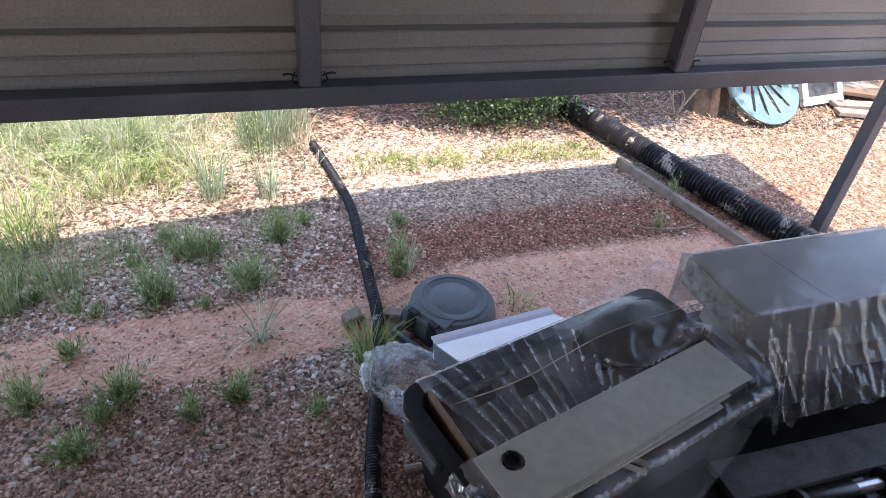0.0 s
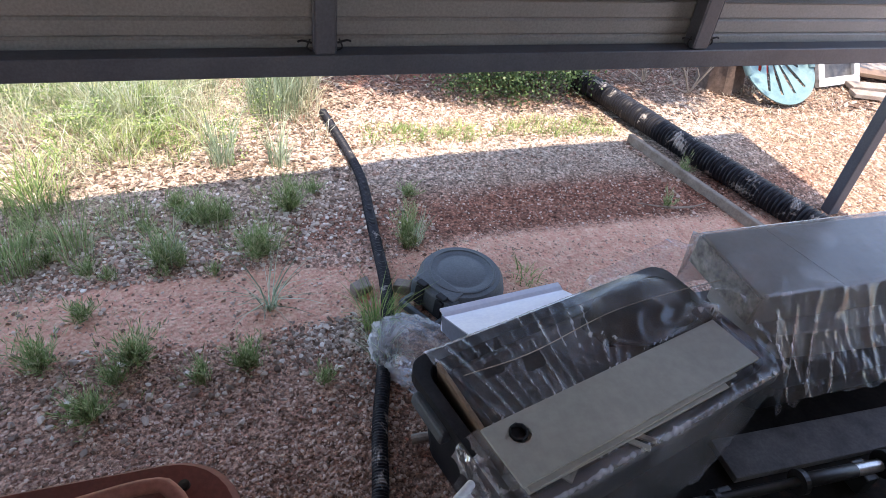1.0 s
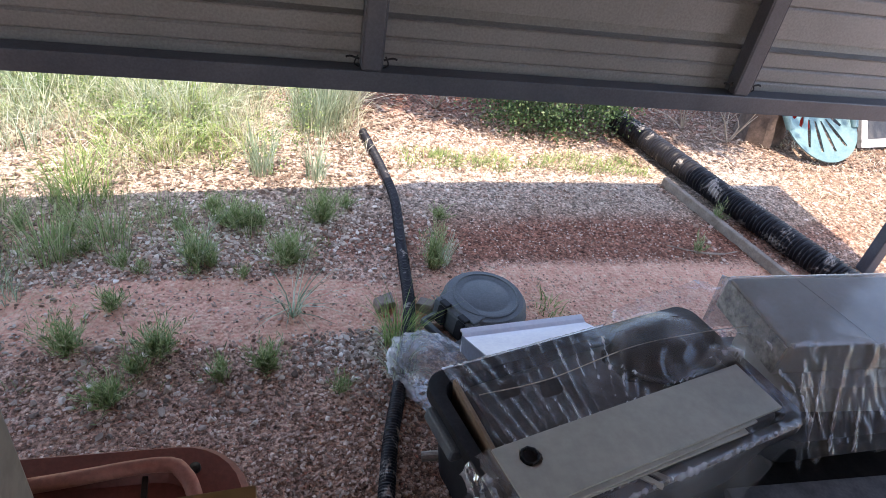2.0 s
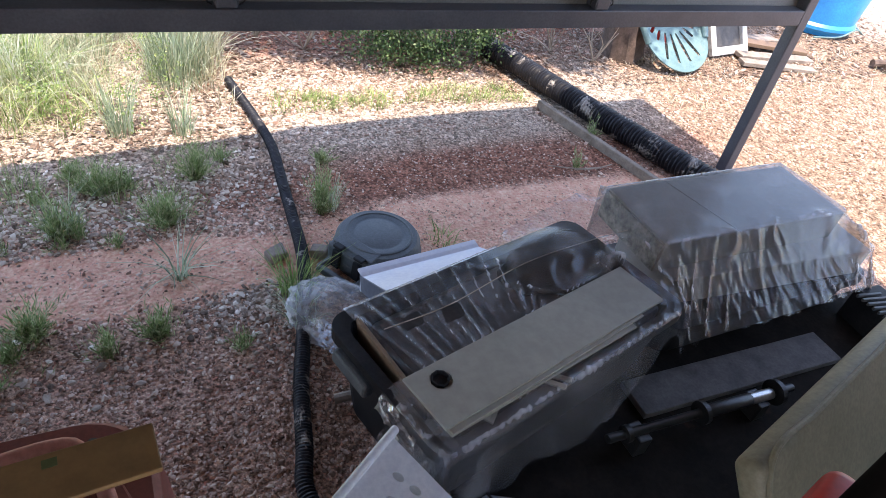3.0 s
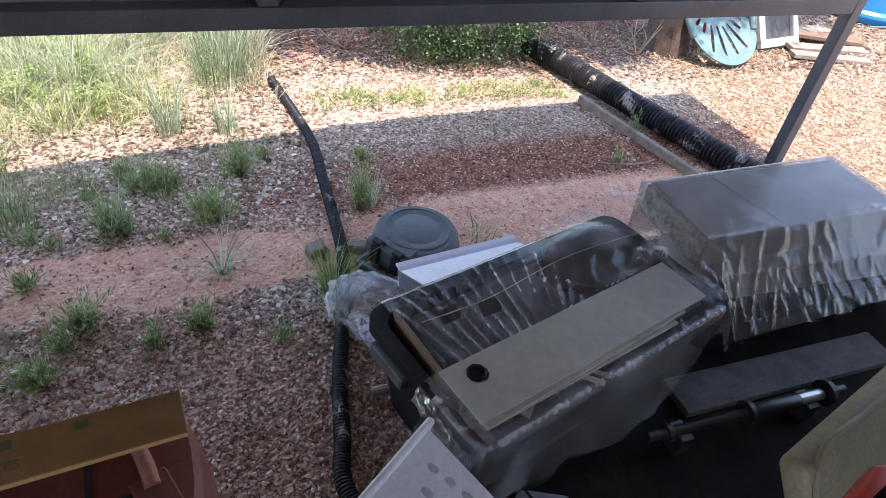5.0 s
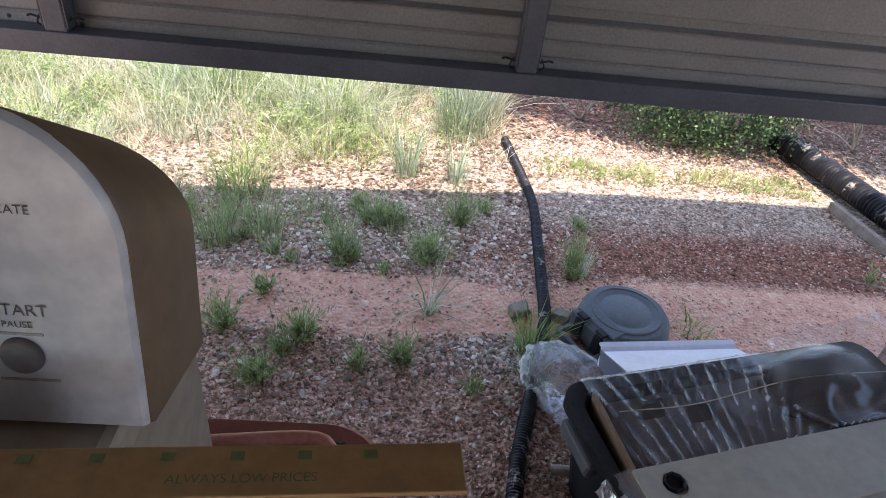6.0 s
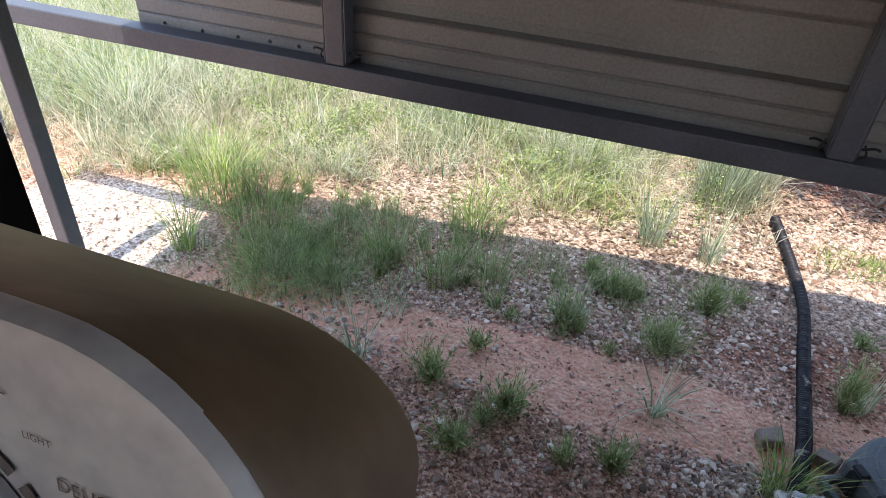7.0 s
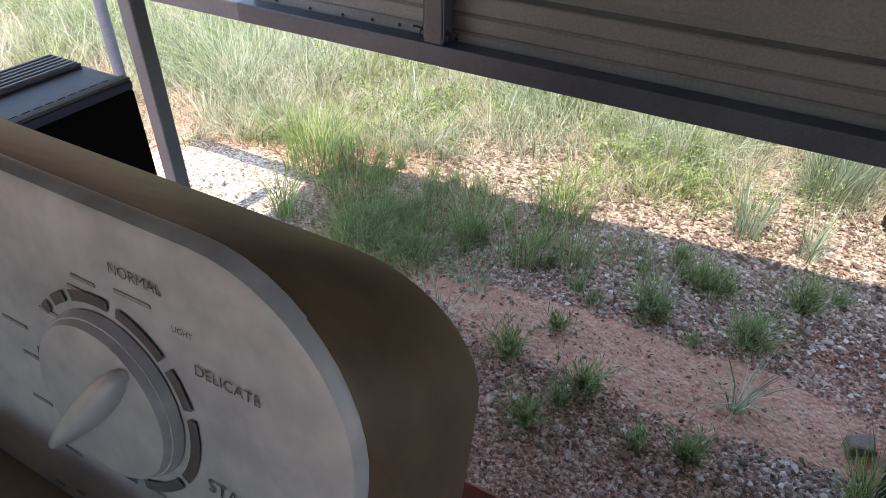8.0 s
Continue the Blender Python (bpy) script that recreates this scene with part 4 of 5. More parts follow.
def plank(length, width, thick, centre, turn, hole=None):
    """A flat board, with a round hole where asked."""
    out = [(-length / 2, -width / 2), (length / 2, -width / 2), (length / 2, width / 2), (-length / 2, width / 2)]
    bm = bmesh.new()
    if not hole:
        bm.free()
        return box((length, width, thick), pose(*centre, 0, 0, turn), 0.0015)
    hx, hy, hr = hole
    n = 28
    tops = []
    for zz in (thick / 2, -thick / 2):
        o = []
        for k in range(n):
            a = 2 * math.pi * (k + 0.5) / n
            dx, dy = math.cos(a), math.sin(a)
            t = min((((length / 2 if dx > 0 else -length / 2) - hx) / dx) if abs(dx) > 1e-6 else 9, (((width / 2 if dy > 0 else -width / 2) - hy) / dy) if abs(dy) > 1e-6 else 9)
            o.append((hx + dx * t, hy + dy * t))
        ins = [bm.verts.new((hx + hr * (1 + 0.05 * math.sin(k * 3.1)) * math.cos(2 * math.pi * (k + 0.5) / n), hy + hr * math.sin(2 * math.pi * (k + 0.5) / n), zz)) for k in range(n)]
        outs = [bm.verts.new((x, y, zz)) for x, y in o]
        cs = {c: bm.verts.new((*c, zz)) for c in out}
        for k in range(n):
            j = (k + 1) % n
            f = [ins[k], outs[k]]
            (ax, ay), (bx, by) = o[k], o[j]
            if abs(ax - bx) > 1e-6 and abs(ay - by) > 1e-6:
                f.append(min(cs.values(), key=lambda v: abs(v.co.x - (ax + bx) / 2) / length + abs(v.co.y - (ay + by) / 2) / width))
            bm.faces.new(f + [outs[j], ins[j]])
        loop = []
        for k in range(n):
            j = (k + 1) % n
            loop.append(outs[k])
            (ax, ay), (bx, by) = o[k], o[j]
            if abs(ax - bx) > 1e-6 and abs(ay - by) > 1e-6:
                loop.append(min(cs.values(), key=lambda v: abs(v.co.x - (ax + bx) / 2) / length + abs(v.co.y - (ay + by) / 2) / width))
        tops.append((ins, loop))
    for (a, b) in ((tops[0][0], tops[1][0]), (tops[0][1], tops[1][1])):
        for k in range(len(a)):
            j = (k + 1) % len(a)
            bm.faces.new((a[k], a[j], b[j], b[k]))
    bmesh.ops.recalc_face_normals(bm, faces=bm.faces[:])
    bmesh.ops.transform(bm, matrix=pose(*centre, 0, 0, turn), verts=bm.verts[:])
    return bm


tagged(part("plank", plank(0.715, 0.142, 0.007, (BC.x, BC.y, 0.3105), bang, (-0.291, 0.028, 0.024)), M_BOARD), "grey beige laminate plank with round hole, topmost", "plank", "stack of laminate planks")
tagged(part("plank", plank(0.62, 0.140, 0.007, (BC.x - 0.035, BC.y - 0.020, 0.3025), bang + 0.6), M_BOARD), "grey beige laminate plank under the holed one", "plank", "stack of laminate planks")
tagged(part("plank", plank(0.58, 0.130, 0.007, (BC.x - 0.05, BC.y - 0.034, 0.2945), bang - 0.8), M_BOARD), "grey beige laminate plank low in the stack", "plank", "stack of laminate planks")
for dx, dy, l, w, a in ((-0.18, -0.085, 0.16, 0.05, 30), (-0.06, -0.095, 0.10, 0.012, -55), (-0.04, -0.085, 0.10, 0.012, -50), (-0.24, -0.08, 0.14, 0.03, 12)):
    tagged(part("plank_offcut", box((l, w, 0.006), pose(BC.x + dx, BC.y + dy, 0.287, 6, 0, bang + a), 0.001), M_BOARD), "small laminate offcut under the plank stack", "offcut", "laminate offcuts")

carton = thing("long_carton", "long grey cardboard carton with worn end under film", "carton")
part("carton_body", box((0.735, 0.270, 0.10), pose(1.338, 1.590, 0.312, 0, 0, -1), 0.004), M_CARD, carton)
part("carton_end", box((0.006, 0.268, 0.092), pose(0.9670, 1.596, 0.311, 0, 0, -1), 0.001), M_SPECK, carton, "worn speckled carton end")
part("tape_strip", box((0.010, 0.276, 0.001), pose(1.22, 1.588, 0.3627, 0, 0, 12), 0), M_CARD, carton)
tagged(part("lower_carton", box((0.80, 0.26, 0.10), pose(1.42, 1.515, 0.2105, 0, 0, -4), 0.006), M_CARD), "grey cardboard carton beneath the long one", "carton")
dark = thing("black_crate", "black plastic crate carrying the cartons", "crate")
part("crate_body", shell_box(0.86, 0.34, 0.158, 0.02, 0.012, pose(0.99, 1.34, 0, 0, 0, 1)), M_BLACKPLASTIC, dark)
pr = thing("black_grille_box", "black ribbed plastic box at the crate's end", "box")
part("housing", box((0.12, 0.24, 0.13), pose(1.84, 1.20, 0.066, 0, 0, -5), 0.01), M_BLACKPLASTIC, pr)
for i in range(9):
    part("rib", box((0.008, 0.10, 0.012), pose(1.80 + 0.0001 * i, 1.28 - 0.02 * i, 0.136, 0, 0, 80), 0.002), M_CASE, pr)

# the film: draped over the tote and the cartons
fx, fy = np.arange(0.06, 2.02, 0.0052), np.arange(0.96, 1.98, 0.0052)
GX, GY = np.meshgrid(fx, fy)
lu = (GX - TO.x) * TU.x + (GY - TO.y) * TU.y
lv = (GX - TO.x) * TV.x + (GY - TO.y) * TV.y
H = np.zeros_like(GX)


def raise_to(mask, height):
    H[mask] = np.maximum(H[mask], height[mask] if isinstance(height, np.ndarray) else height)


def spread(a, n):
    for _ in range(n):
        p = np.pad(a, 1, mode="edge")
        a = (p[:-2, 1:-1] + p[2:, 1:-1] + p[1:-1, :-2] + p[1:-1, 2:] + 2 * a) / 6
    return a


def field(sx, sy, seed, turn=0.0):
    """Smooth noise over the sheet, stretched by sx and sy along turned axes."""
    ca, sa = math.cos(radians(turn)), math.sin(radians(turn))
    return np.array([[noise.noise(((x * ca + y * sa) * sx, (y * ca - x * sa) * sy, seed)) for x in fx] for y in fy])


def crest(a, sharp=5.0):
    return np.maximum(0.0, 1 - np.abs(a) * sharp)


raise_to((lu > -0.022) & (lu < 0.82) & (lv > -0.034) & (lv < 0.413), 0.281)
raise_to(((lu - 0.62) / 0.19) ** 2 + ((lv - 0.285) / 0.11) ** 2 < 1, 0.285 + 0.046 * np.sqrt(np.clip(1 - ((lu - 0.62) / 0.19) ** 2 - ((lv - 0.285) / 0.11) ** 2, 0, 1)))
raise_to((GX > 0.965) & (GX < 1.715) & (GY > 1.45) & (GY < 1.735), 0.3655)
ledge_y = 1.385 - 0.07 * (GX - 1.42)
raise_to((GX > 1.01) & (GX < 1.83) & (GY > ledge_y) & (GY < 1.66), 0.266)
raise_to((GX > 0.98) & (GX < 1.87) & (GY > 1.32) & (GY < 1.69), 0.165)

near_mask = spread((H > 0).astype(float), 120)
drape = H.copy()
for _ in range(850):
    drape = np.where(near_mask < 0.06, 0.03, np.maximum(H, spread(drape, 1)))
side = (GX > 0.58) & (GX < 0.97) & (GY > 1.46) & (GY < 1.82)
drape = np.where(side, np.maximum(drape, 0.290 + 0.075 * (GX - 0.58) / 0.385), drape)
far_line = 1.690 + 0.19 * (GX - 0.592)
front = (GX > 0.99) & (GX < 1.80) & (GY > ledge_y - 0.16) & (GY < ledge_y)
drape = np.where(front, np.maximum(drape, 0.09 + 0.17 * (GY - ledge_y + 0.16) / 0.16), drape)
east = (GX > 1.715) & (GX < 1.93) & (GY > 1.36) & (GY < 1.70)
drape = np.where(east, np.maximum(drape, 0.355 - 0.21 * (GX - 1.715) / 0.215), drape)
drape = np.maximum(spread(drape, 8), H + 0.003)
drape = spread(drape, 3)

# folds: a fan from the planks, loose hanging folds below the cartons, short puckers on the near side, crumples all over
loose = field(3.2, 3.2, 21.0)
fan_u = (lu - 0.28 - 0.25 * (lv - 0.16)) / (1 + 2.4 * np.clip(lv - 0.16, 0, 0.3))
fan = crest(np.sin(fan_u * 116 + 1.3 * field(5, 5, 3.0)), 1.9) * ((lv > 0.12) & (lv < 0.40) & (lu > 0.04) & (lu < 0.46)) * (0.55 + 0.45 * np.clip(0.5 + 2 * field(8, 3, 4.0), 0, 1))
patch_a, patch_b = np.clip(0.25 + 2.6 * field(4.5, 4.5, 31.0), 0, 1), np.clip(0.2 + 2.6 * field(3.5, 5, 32.0), 0, 1)
hang = crest(np.sin(52 * GX + 30 * GY + 2.2 * field(4, 4, 7.0)), 3.4) * patch_a + crest(np.sin(40 * GX - 26 * GY + 2.0 * field(4, 4, 9.0)), 3.8) * patch_b + 0.25 * crest(field(20, 20, 33.0), 6.0)
hang_at = np.clip((ledge_y + 0.03 - GY) * 18, 0, 1) * (GX > 0.93)
tent = crest(field(4.5, 13, 12.0, 8), 7.0) * ((GX > 1.0) & (GY > ledge_y) & (GY < 1.47))
pucker = crest(field(26, 7, 14.0, 30), 4.5) * ((lv < -0.005) & (GX < 1.02)) * np.clip(0.3 + 2.5 * field(9, 9, 15.0), 0, 1)
crumple = crest(field(13, 13, 17.0), 7.0) * np.clip(loose * 2.5, 0, 1) + 0.5 * crest(field(24, 20, 18.0, 40), 6.0) * np.clip(-loose * 2.5, 0, 1)
lid = H > 0.36
wr = 0.0145 * fan + 0.022 * hang * hang_at + 0.010 * tent + 0.007 * pucker + 0.007 * crumple * np.where(lid, 0.10, 1.0)
wr = spread(wr, 1)
slack = np.clip((drape - H) * 60, 0.35, 1.0)
FZ = drape + 0.004 + np.maximum(wr, 0.0) * np.where(lid, 0.4, 0.35 + 0.8 * slack)
under_boards = (np.abs((GX - BC.x) * bu.x + (GY - BC.y) * bu.y) < 0.36) & (np.abs(-(GX - BC.x) * bu.y + (GY - BC.y) * bu.x) < 0.078)
FZ = np.where(under_boards, 0.2845, FZ)
edge_noise = 0.10 * field(4, 4, 11.0) + 0.03 * field(14, 14, 12.5)
keep = ((near_mask + edge_noise * 0.8 > 0.09) | ((lv > -0.09 + edge_noise) & (lv < 0.1) & (lu < 0.9))) & (lu > np.where(lv < 0.13, -0.085, 0.035) + 0.4 * edge_noise) & ~((lv > 0.43) & (lu < 0.55))
for hu, hv, hw, hh in ((0.145, 0.292, 0.022, 0.016), (0.245, 0.268, 0.026, 0.020)):
    keep &= ~((np.abs(lu - hu - 0.3 * (lv - hv)) < hw) & (np.abs(lv - hv) < hh))
keep &= ~((GX < 1.0) & (lv < -0.072 + 0.35 * edge_noise)) & ~((GX >= 1.0) & (GY < ledge_y - 0.125 + 0.5 * edge_noise))
keep &= ~((GX > 0.55) & (GX < 0.985) & (GY > far_line))
idx = -np.ones(GX.shape, int)
vs, fs = [], []
for j in range(GX.shape[0] - 1):
    for i in range(GX.shape[1] - 1):
        if keep[j, i] and keep[j, i + 1] and keep[j + 1, i] and keep[j + 1, i + 1]:
            q = []
            for jj, ii in ((j, i), (j, i + 1), (j + 1, i + 1), (j + 1, i)):
                if idx[jj, ii] < 0:
                    idx[jj, ii] = len(vs)
                    vs.append((float(GX[jj, ii]), float(GY[jj, ii]), max(float(FZ[jj, ii]), 0.02)))
                q.append(int(idx[jj, ii]))
            fs.append(q)
bm = bmesh.new()
bm.from_mesh(raw_mesh("film_grid", vs, fs))
for _ in range(5):
    rim = {v: [e.other_vert(v) for e in v.link_edges if e.is_boundary] for v in bm.verts if v.is_boundary}
    moved = {v: sum((o.co for o in near), Vector()) / len(near) for v, near in rim.items()}
    for v, c in moved.items():
        v.co = (v.co + c) / 2
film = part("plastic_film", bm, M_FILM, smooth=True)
# the loose corner of the film, crumpled and hanging over the tote's near end
bm = bmesh.new()
flap = []
for i in range(45):
    u = i / 44
    row = []
    for k in range(31):
        v = k / 30
        drop = (0.055 + 0.11 * u ** 1.5 + 0.02 * noise.noise((u * 6, 3, 0))) * v
        p = Vector((0.150 + 0.045 * u - 0.040 * math.sin(min(v * 2.2, 1.57)) - 0.015 * v, 1.300 - 0.185 * u - 0.015 * v, 0.2915 - drop))
        c = 0.010 * (1 - abs(noise.noise((u * 5 + v, v * 3, 8.0)))) ** 4 + 0.004 * (1 - abs(noise.noise((u * 9, v * 6, 4.0)))) ** 3
        row.append(bm.verts.new(p + Vector((-0.8, -0.5, 0.25)) * c * min(1, v * 3)))
    flap.append(row)
for a, b in zip(flap, flap[1:]):
    for k in range(30):
        bm.faces.new((a[k], b[k], b[k + 1], a[k + 1]))
part("loose_corner", bm, M_BAG, film, "crumpled milky corner of the film", smooth=True)
tagged(film, "wrinkled clear plastic film draped over tote and cartons", "plastic sheet")
tagged(part("twine", tube([TM @ Vector((0.07, 0.30, 0.295)), TM @ Vector((0.25, 0.285, 0.298)), TM @ Vector((0.5, 0.29, 0.318)), TM @ Vector((0.72, 0.27, 0.32)), TM @ Vector((0.86, 0.24, 0.33))], 0.0013, 6, 0.02), M_TWIG), "thin cord laid across the film", "cord")

# crumpled film bag beside the tote
bm = bmesh.new()
bmesh.ops.create_icosphere(bm, subdivisions=5, radius=1.0)
for v in bm.verts:
    n = v.co.copy()
    k = 1 + 0.14 * noise.noise(n * 1.6) + 0.09 * (1 - abs(noise.noise(n * 2.6))) ** 6 + 0.025 * (1 - abs(noise.noise(n * 7))) ** 4
    a, c = n.x * 0.150 * k, n.y * 0.085 * k
    v.co = Vector((0.155 + a * 0.62 + c * 0.78, 1.715 + a * -0.78 + c * 0.62, max(0.004, 0.055 + n.z * 0.055 * k + 0.35 * c)))
tagged(part("plastic_bag", bm, M_BAG, smooth=True), "crumpled clear plastic bag on the gravel", "bag")

# white vinyl trim leaning on the tote's far side
trim = thing("vinyl_trim", "white vinyl trim board leaning behind the tote", "trim board")
ta, tb = Vector((0.215, 1.735, 0.175)), Vector((0.595, 1.785, 0.165))
td = (tb - ta).normalized()
tn = Vector((-td.y, td.x, 0))
tmx = Matrix(((tn.x, td.x, 0, ta.x), (tn.y, td.y, 0, ta.y), (0, td.z, 1, ta.z), (0, 0, 0, 1)))
prof = [(0.0, 0.0), (0.008, 0.006), (0.012, 0.002), (0.018, 0.006), (0.016, 0.012), (0.0, 0.010), (-0.012, 0.006), (-0.145, 0.070), (-0.148, 0.064), (-0.016, 0.0), (-0.012, -0.05), (-0.004, -0.05)]
part("trim_profile", prism(prof, (tb - ta).length, tmx), M_VINYL, trim)
part("trim_end", prism([(-0.002, 0.003), (-0.135, 0.063), (-0.12, -0.01), (-0.02, -0.04)], 0.003, tmx @ pose(0, -0.0035, 0)), M_STEELBLUE, trim, "blue grey cut end")

# ---- washing machine ----
washer = thing("washing_machine", "grimy white top loading washing machine with brown console", "washing machine")
part("cabinet", box((0.640, 0.66, 0.985), pose(-0.800, 0.60, 0.4925), 0.008), M_CABINET, washer, "olive grey side panels")
part("top_deck", box((0.646, 0.668, 0.022), pose(-0.800, 0.60, 0.9975), 0.008), M_CABINET, washer)
part("lid", box((0.575, 0.455, 0.050), pose(-0.775, 0.512, 1.0345), 0.014, 3), M_ENAMEL, washer, "grimy white lid")
CM = pose(0, 0.792, 1.012, -10.2)
shell = prism(rounded(-1.118, 0, -0.459, 0.180, 0.070, 12, (0, 0, 1, 1)), 0.085, Matrix(), 0.004)
for v in shell.verts:
    k = max(0.0, v.co.y) / 0.085
    v.co.z *= 1 - 0.22 * k
    v.co.x += 0.004 * k * (1 if v.co.x > -0.7 else -1)
bmesh.ops.transform(shell, matrix=CM @ pose(0, 0.0045, 0), verts=shell.verts[:])
part("console_shell", shell, M_SHELL, washer, "brown beige console housing", smooth=True)
console_face = part("console_face", prism(rounded(-1.1165, 0.002, -0.4605, 0.1785, 0.0685, 12, (0, 0, 1, 1)), 0.014, CM @ pose(0, -0.002, 0), 0.0055), M_ENAMEL, washer, "dirty white control panel", smooth=True)


def on_face(x, h, turn=0.0, off=-0.0026):
    return CM @ pose(x, off, h, 90, 0, 0) @ pose(0, 0, 0, 0, 0, turn)


KX, KZ = -0.5745, 0.0960
part("dial_skirt", lathe([(0, 0.004), (0.0365, 0.004), (0.0378, 0.0)], 40, on_face(KX, KZ)), M_ENAMEL, console_face)
knob = joined(lathe([(0, 0.008), (0.030, 0.008), (0.0345, 0.0065), (0.036, 0.003), (0.036, 0.0)], 40, on_face(KX, KZ, 0, -0.003)))
part("knob", knob, M_ENAMEL, console_face, "white rotary knob", smooth=True)
grip = bmesh.new()
bmesh.ops.create_icosphere(grip, subdivisions=3, radius=1.0)
for v in grip.verts:
    k = 0.55 + 0.45 * (v.co.x * 0.5 + 0.5)
    v.co = Vector((v.co.x * 0.0355 + 0.0015, v.co.y * 0.0088 * (1.45 - k), max(0, v.co.z) ** 0.8 * 0.017 * k))
bmesh.ops.transform(grip, matrix=on_face(KX, KZ, 232, -0.0105), verts=grip.verts[:])
part("knob_grip", grip, M_ENAMEL, console_face, smooth=True)
for a0, a1 in ((-75, -40), (-34, 12), (18, 40), (46, 78), (84, 112), (118, 130), (136, 142), (175, 205), (-100, -82)):
    bm = bmesh.new()
    n = max(3, int((a1 - a0) / 4))
    rr = 0.0412
    ring = [[bm.verts.new((r * math.cos(radians(a0 + (a1 - a0) * i / n)), r * math.sin(radians(a0 + (a1 - a0) * i / n)), 0.0004)) for i in range(n + 1)] for r in (rr, rr + 0.0048)]
    for i in range(n):
        bm.faces.new((ring[0][i], ring[0][i + 1], ring[1][i + 1], ring[1][i]))
    bmesh.ops.transform(bm, matrix=on_face(KX, KZ), verts=bm.verts[:])
    part("dial_mark", bm, M_PRINT, console_face)
for text, w, x, h in (("DELICATE", 0.029, -0.5135, 0.1305), ("NORMAL", 0.0255, -0.5535, 0.1572), ("START", 0.0265, -0.5130, 0.0760), ("PAUSE", 0.0145, -0.5157, 0.0677), ("LIGHT", 0.0095, -0.5325, 0.1440)):
    part("lettering", words(text, w, on_face(x, h, 0, -0.0027)), M_PRINT, console_face)
for x, h, w in ((-0.5562, 0.1482, 0.018), (-0.5825, 0.1458, 0.013), (-0.5845, 0.1402, 0.015), (-0.6342, 0.1058, 0.016), (-0.6065, 0.1217, 0.014), (-0.6260, 0.0913, 0.013),
                (-0.6269, 0.0666, 0.013), (-0.6114, 0.0445, 0.011), (-0.5582, 0.0520, 0.012), (-0.5145, 0.0620, 0.021), (-0.5150, 0.0337, 0.030), (-0.6286, 0.0132, 0.006), (-0.6130, 0.0165, 0.006)):
    part("print_bar", box((w, 0.0003, 0.0016), CM @ pose(x, -0.0024, h), 0), M_FAINT, console_face)
part("start_button", lathe([(0, 0.0035), (0.0085, 0.003), (0.0105, 0.0015), (0.011, 0)], 24, on_face(-0.5163, 0.0491)), M_PRINT, console_face, "round grey push button", smooth=True)

stick = thing("yardstick", "yellowed wooden yardstick lying across the washer lid", "yardstick")
part("stick_body", box((0.70, 0.026, 0.0032), pose(-0.6417, 0.7153, 1.0649, 0, 0, 4.0), 0.0008), M_PINE, stick)
part("lettering", words("ALWAYS LOW PRICES", 0.064, pose(-0.390, 0.7285, 1.06675, 0, 0, 4.0)), M_GREENPRINT, stick)
for i in range(22):
    part("scale_mark", box((0.006, 0.0045, 0.0003), pose(-0.955 + 0.0295 * i, 0.7006 + 0.00206 * i, 1.0667, 0, 0, 4), 0), M_GREENPRINT, stick)

# ---- black appliance by the left post ----
cab = thing("black_appliance", "black metal appliance with ribbed blue grey top", "appliance")
part("cabinet", box((0.180, 0.62, 0.885), pose(-1.362, 1.03, 0.4425), 0.006), M_MATTE, cab)
part("top_panel", box((0.190, 0.61, 0.016), pose(-1.362, 1.032, 0.8935), 0.005), M_NAVY, cab, "dark navy top panel")
part("edge_strip", box((0.018, 0.606, 0.005), pose(-1.2770, 1.032, 0.9036), 0.002), M_CASE, cab, "lighter grey edge strip")
part("dashed_seam", joined(*[box((0.005, 0.013, 0.003), pose(-1.2895, 0.75 + 0.0185 * i, 0.9028), 0.001) for i in range(31)]), M_MATTE, cab, "row of short black slots")
part("vent_panel", box((0.074, 0.600, 0.006), pose(-1.4150, 1.032, 0.9042), 0.002), M_STEELBLUE, cab, "lighter blue grey vent panel")
for i in range(6):
    part("rib", box((0.0065, 0.590, 0.003), pose(-1.4455 + 0.0122 * i, 1.032, 0.9082), 0.0012), M_VENT, cab)
part("bracket", box((0.035, 0.02, 0.02), pose(-1.255, 1.345, 0.30), 0.005), M_CHROME, cab)

# ---- red wheelbarrow turned over ----
barrow = thing("wheelbarrow", "faded red wheelbarrow tray lying upside down", "wheelbarrow")
bm = bmesh.new()


def tray_ring(x0, y0, x1, y1, zz, r):
    return [bm.verts.new((x, y, zz)) for x, y in rounded(x0, y0, x1, y1, r, 7)]


rings = [tray_ring(-1.02, 0.93, -0.285, 1.245, 0.0, 0.10), tray_ring(-1.0, 0.945, -0.305, 1.225, 0.40, 0.10), tray_ring(-0.99, 0.955, -0.315, 1.215, 0.488, 0.10), tray_ring(-0.98, 0.965, -0.325, 1.205, 0.5, 0.095),
         tray_ring(-0.94, 0.99, -0.372, 1.165, 0.500, 0.07), tray_ring(-0.93, 1.0, -0.380, 1.157, 0.486, 0.065)]
for a, b in zip(rings, rings[1:]):
    for k in range(len(a)):
        j = (k + 1) % len(a)
        bm.faces.new((a[k], a[j], b[j], b[k]))
bm.faces.new(rings[-1])
bmesh.ops.recalc_face_normals(bm, faces=bm.faces[:])
part("tray", bm, M_RED, barrow, smooth=False)
part("frame_tube", tube([(-0.95, 1.130, 0.513), (-0.62, 1.150, 0.513), (-0.445, 1.168, 0.513), (-0.405, 1.150, 0.513), (-0.385, 1.105, 0.513), (-0.375, 1.06, 0.510)], 0.011, 12, 0.01), M_PINKTUBE, barrow, "chalky red tube", smooth=True)
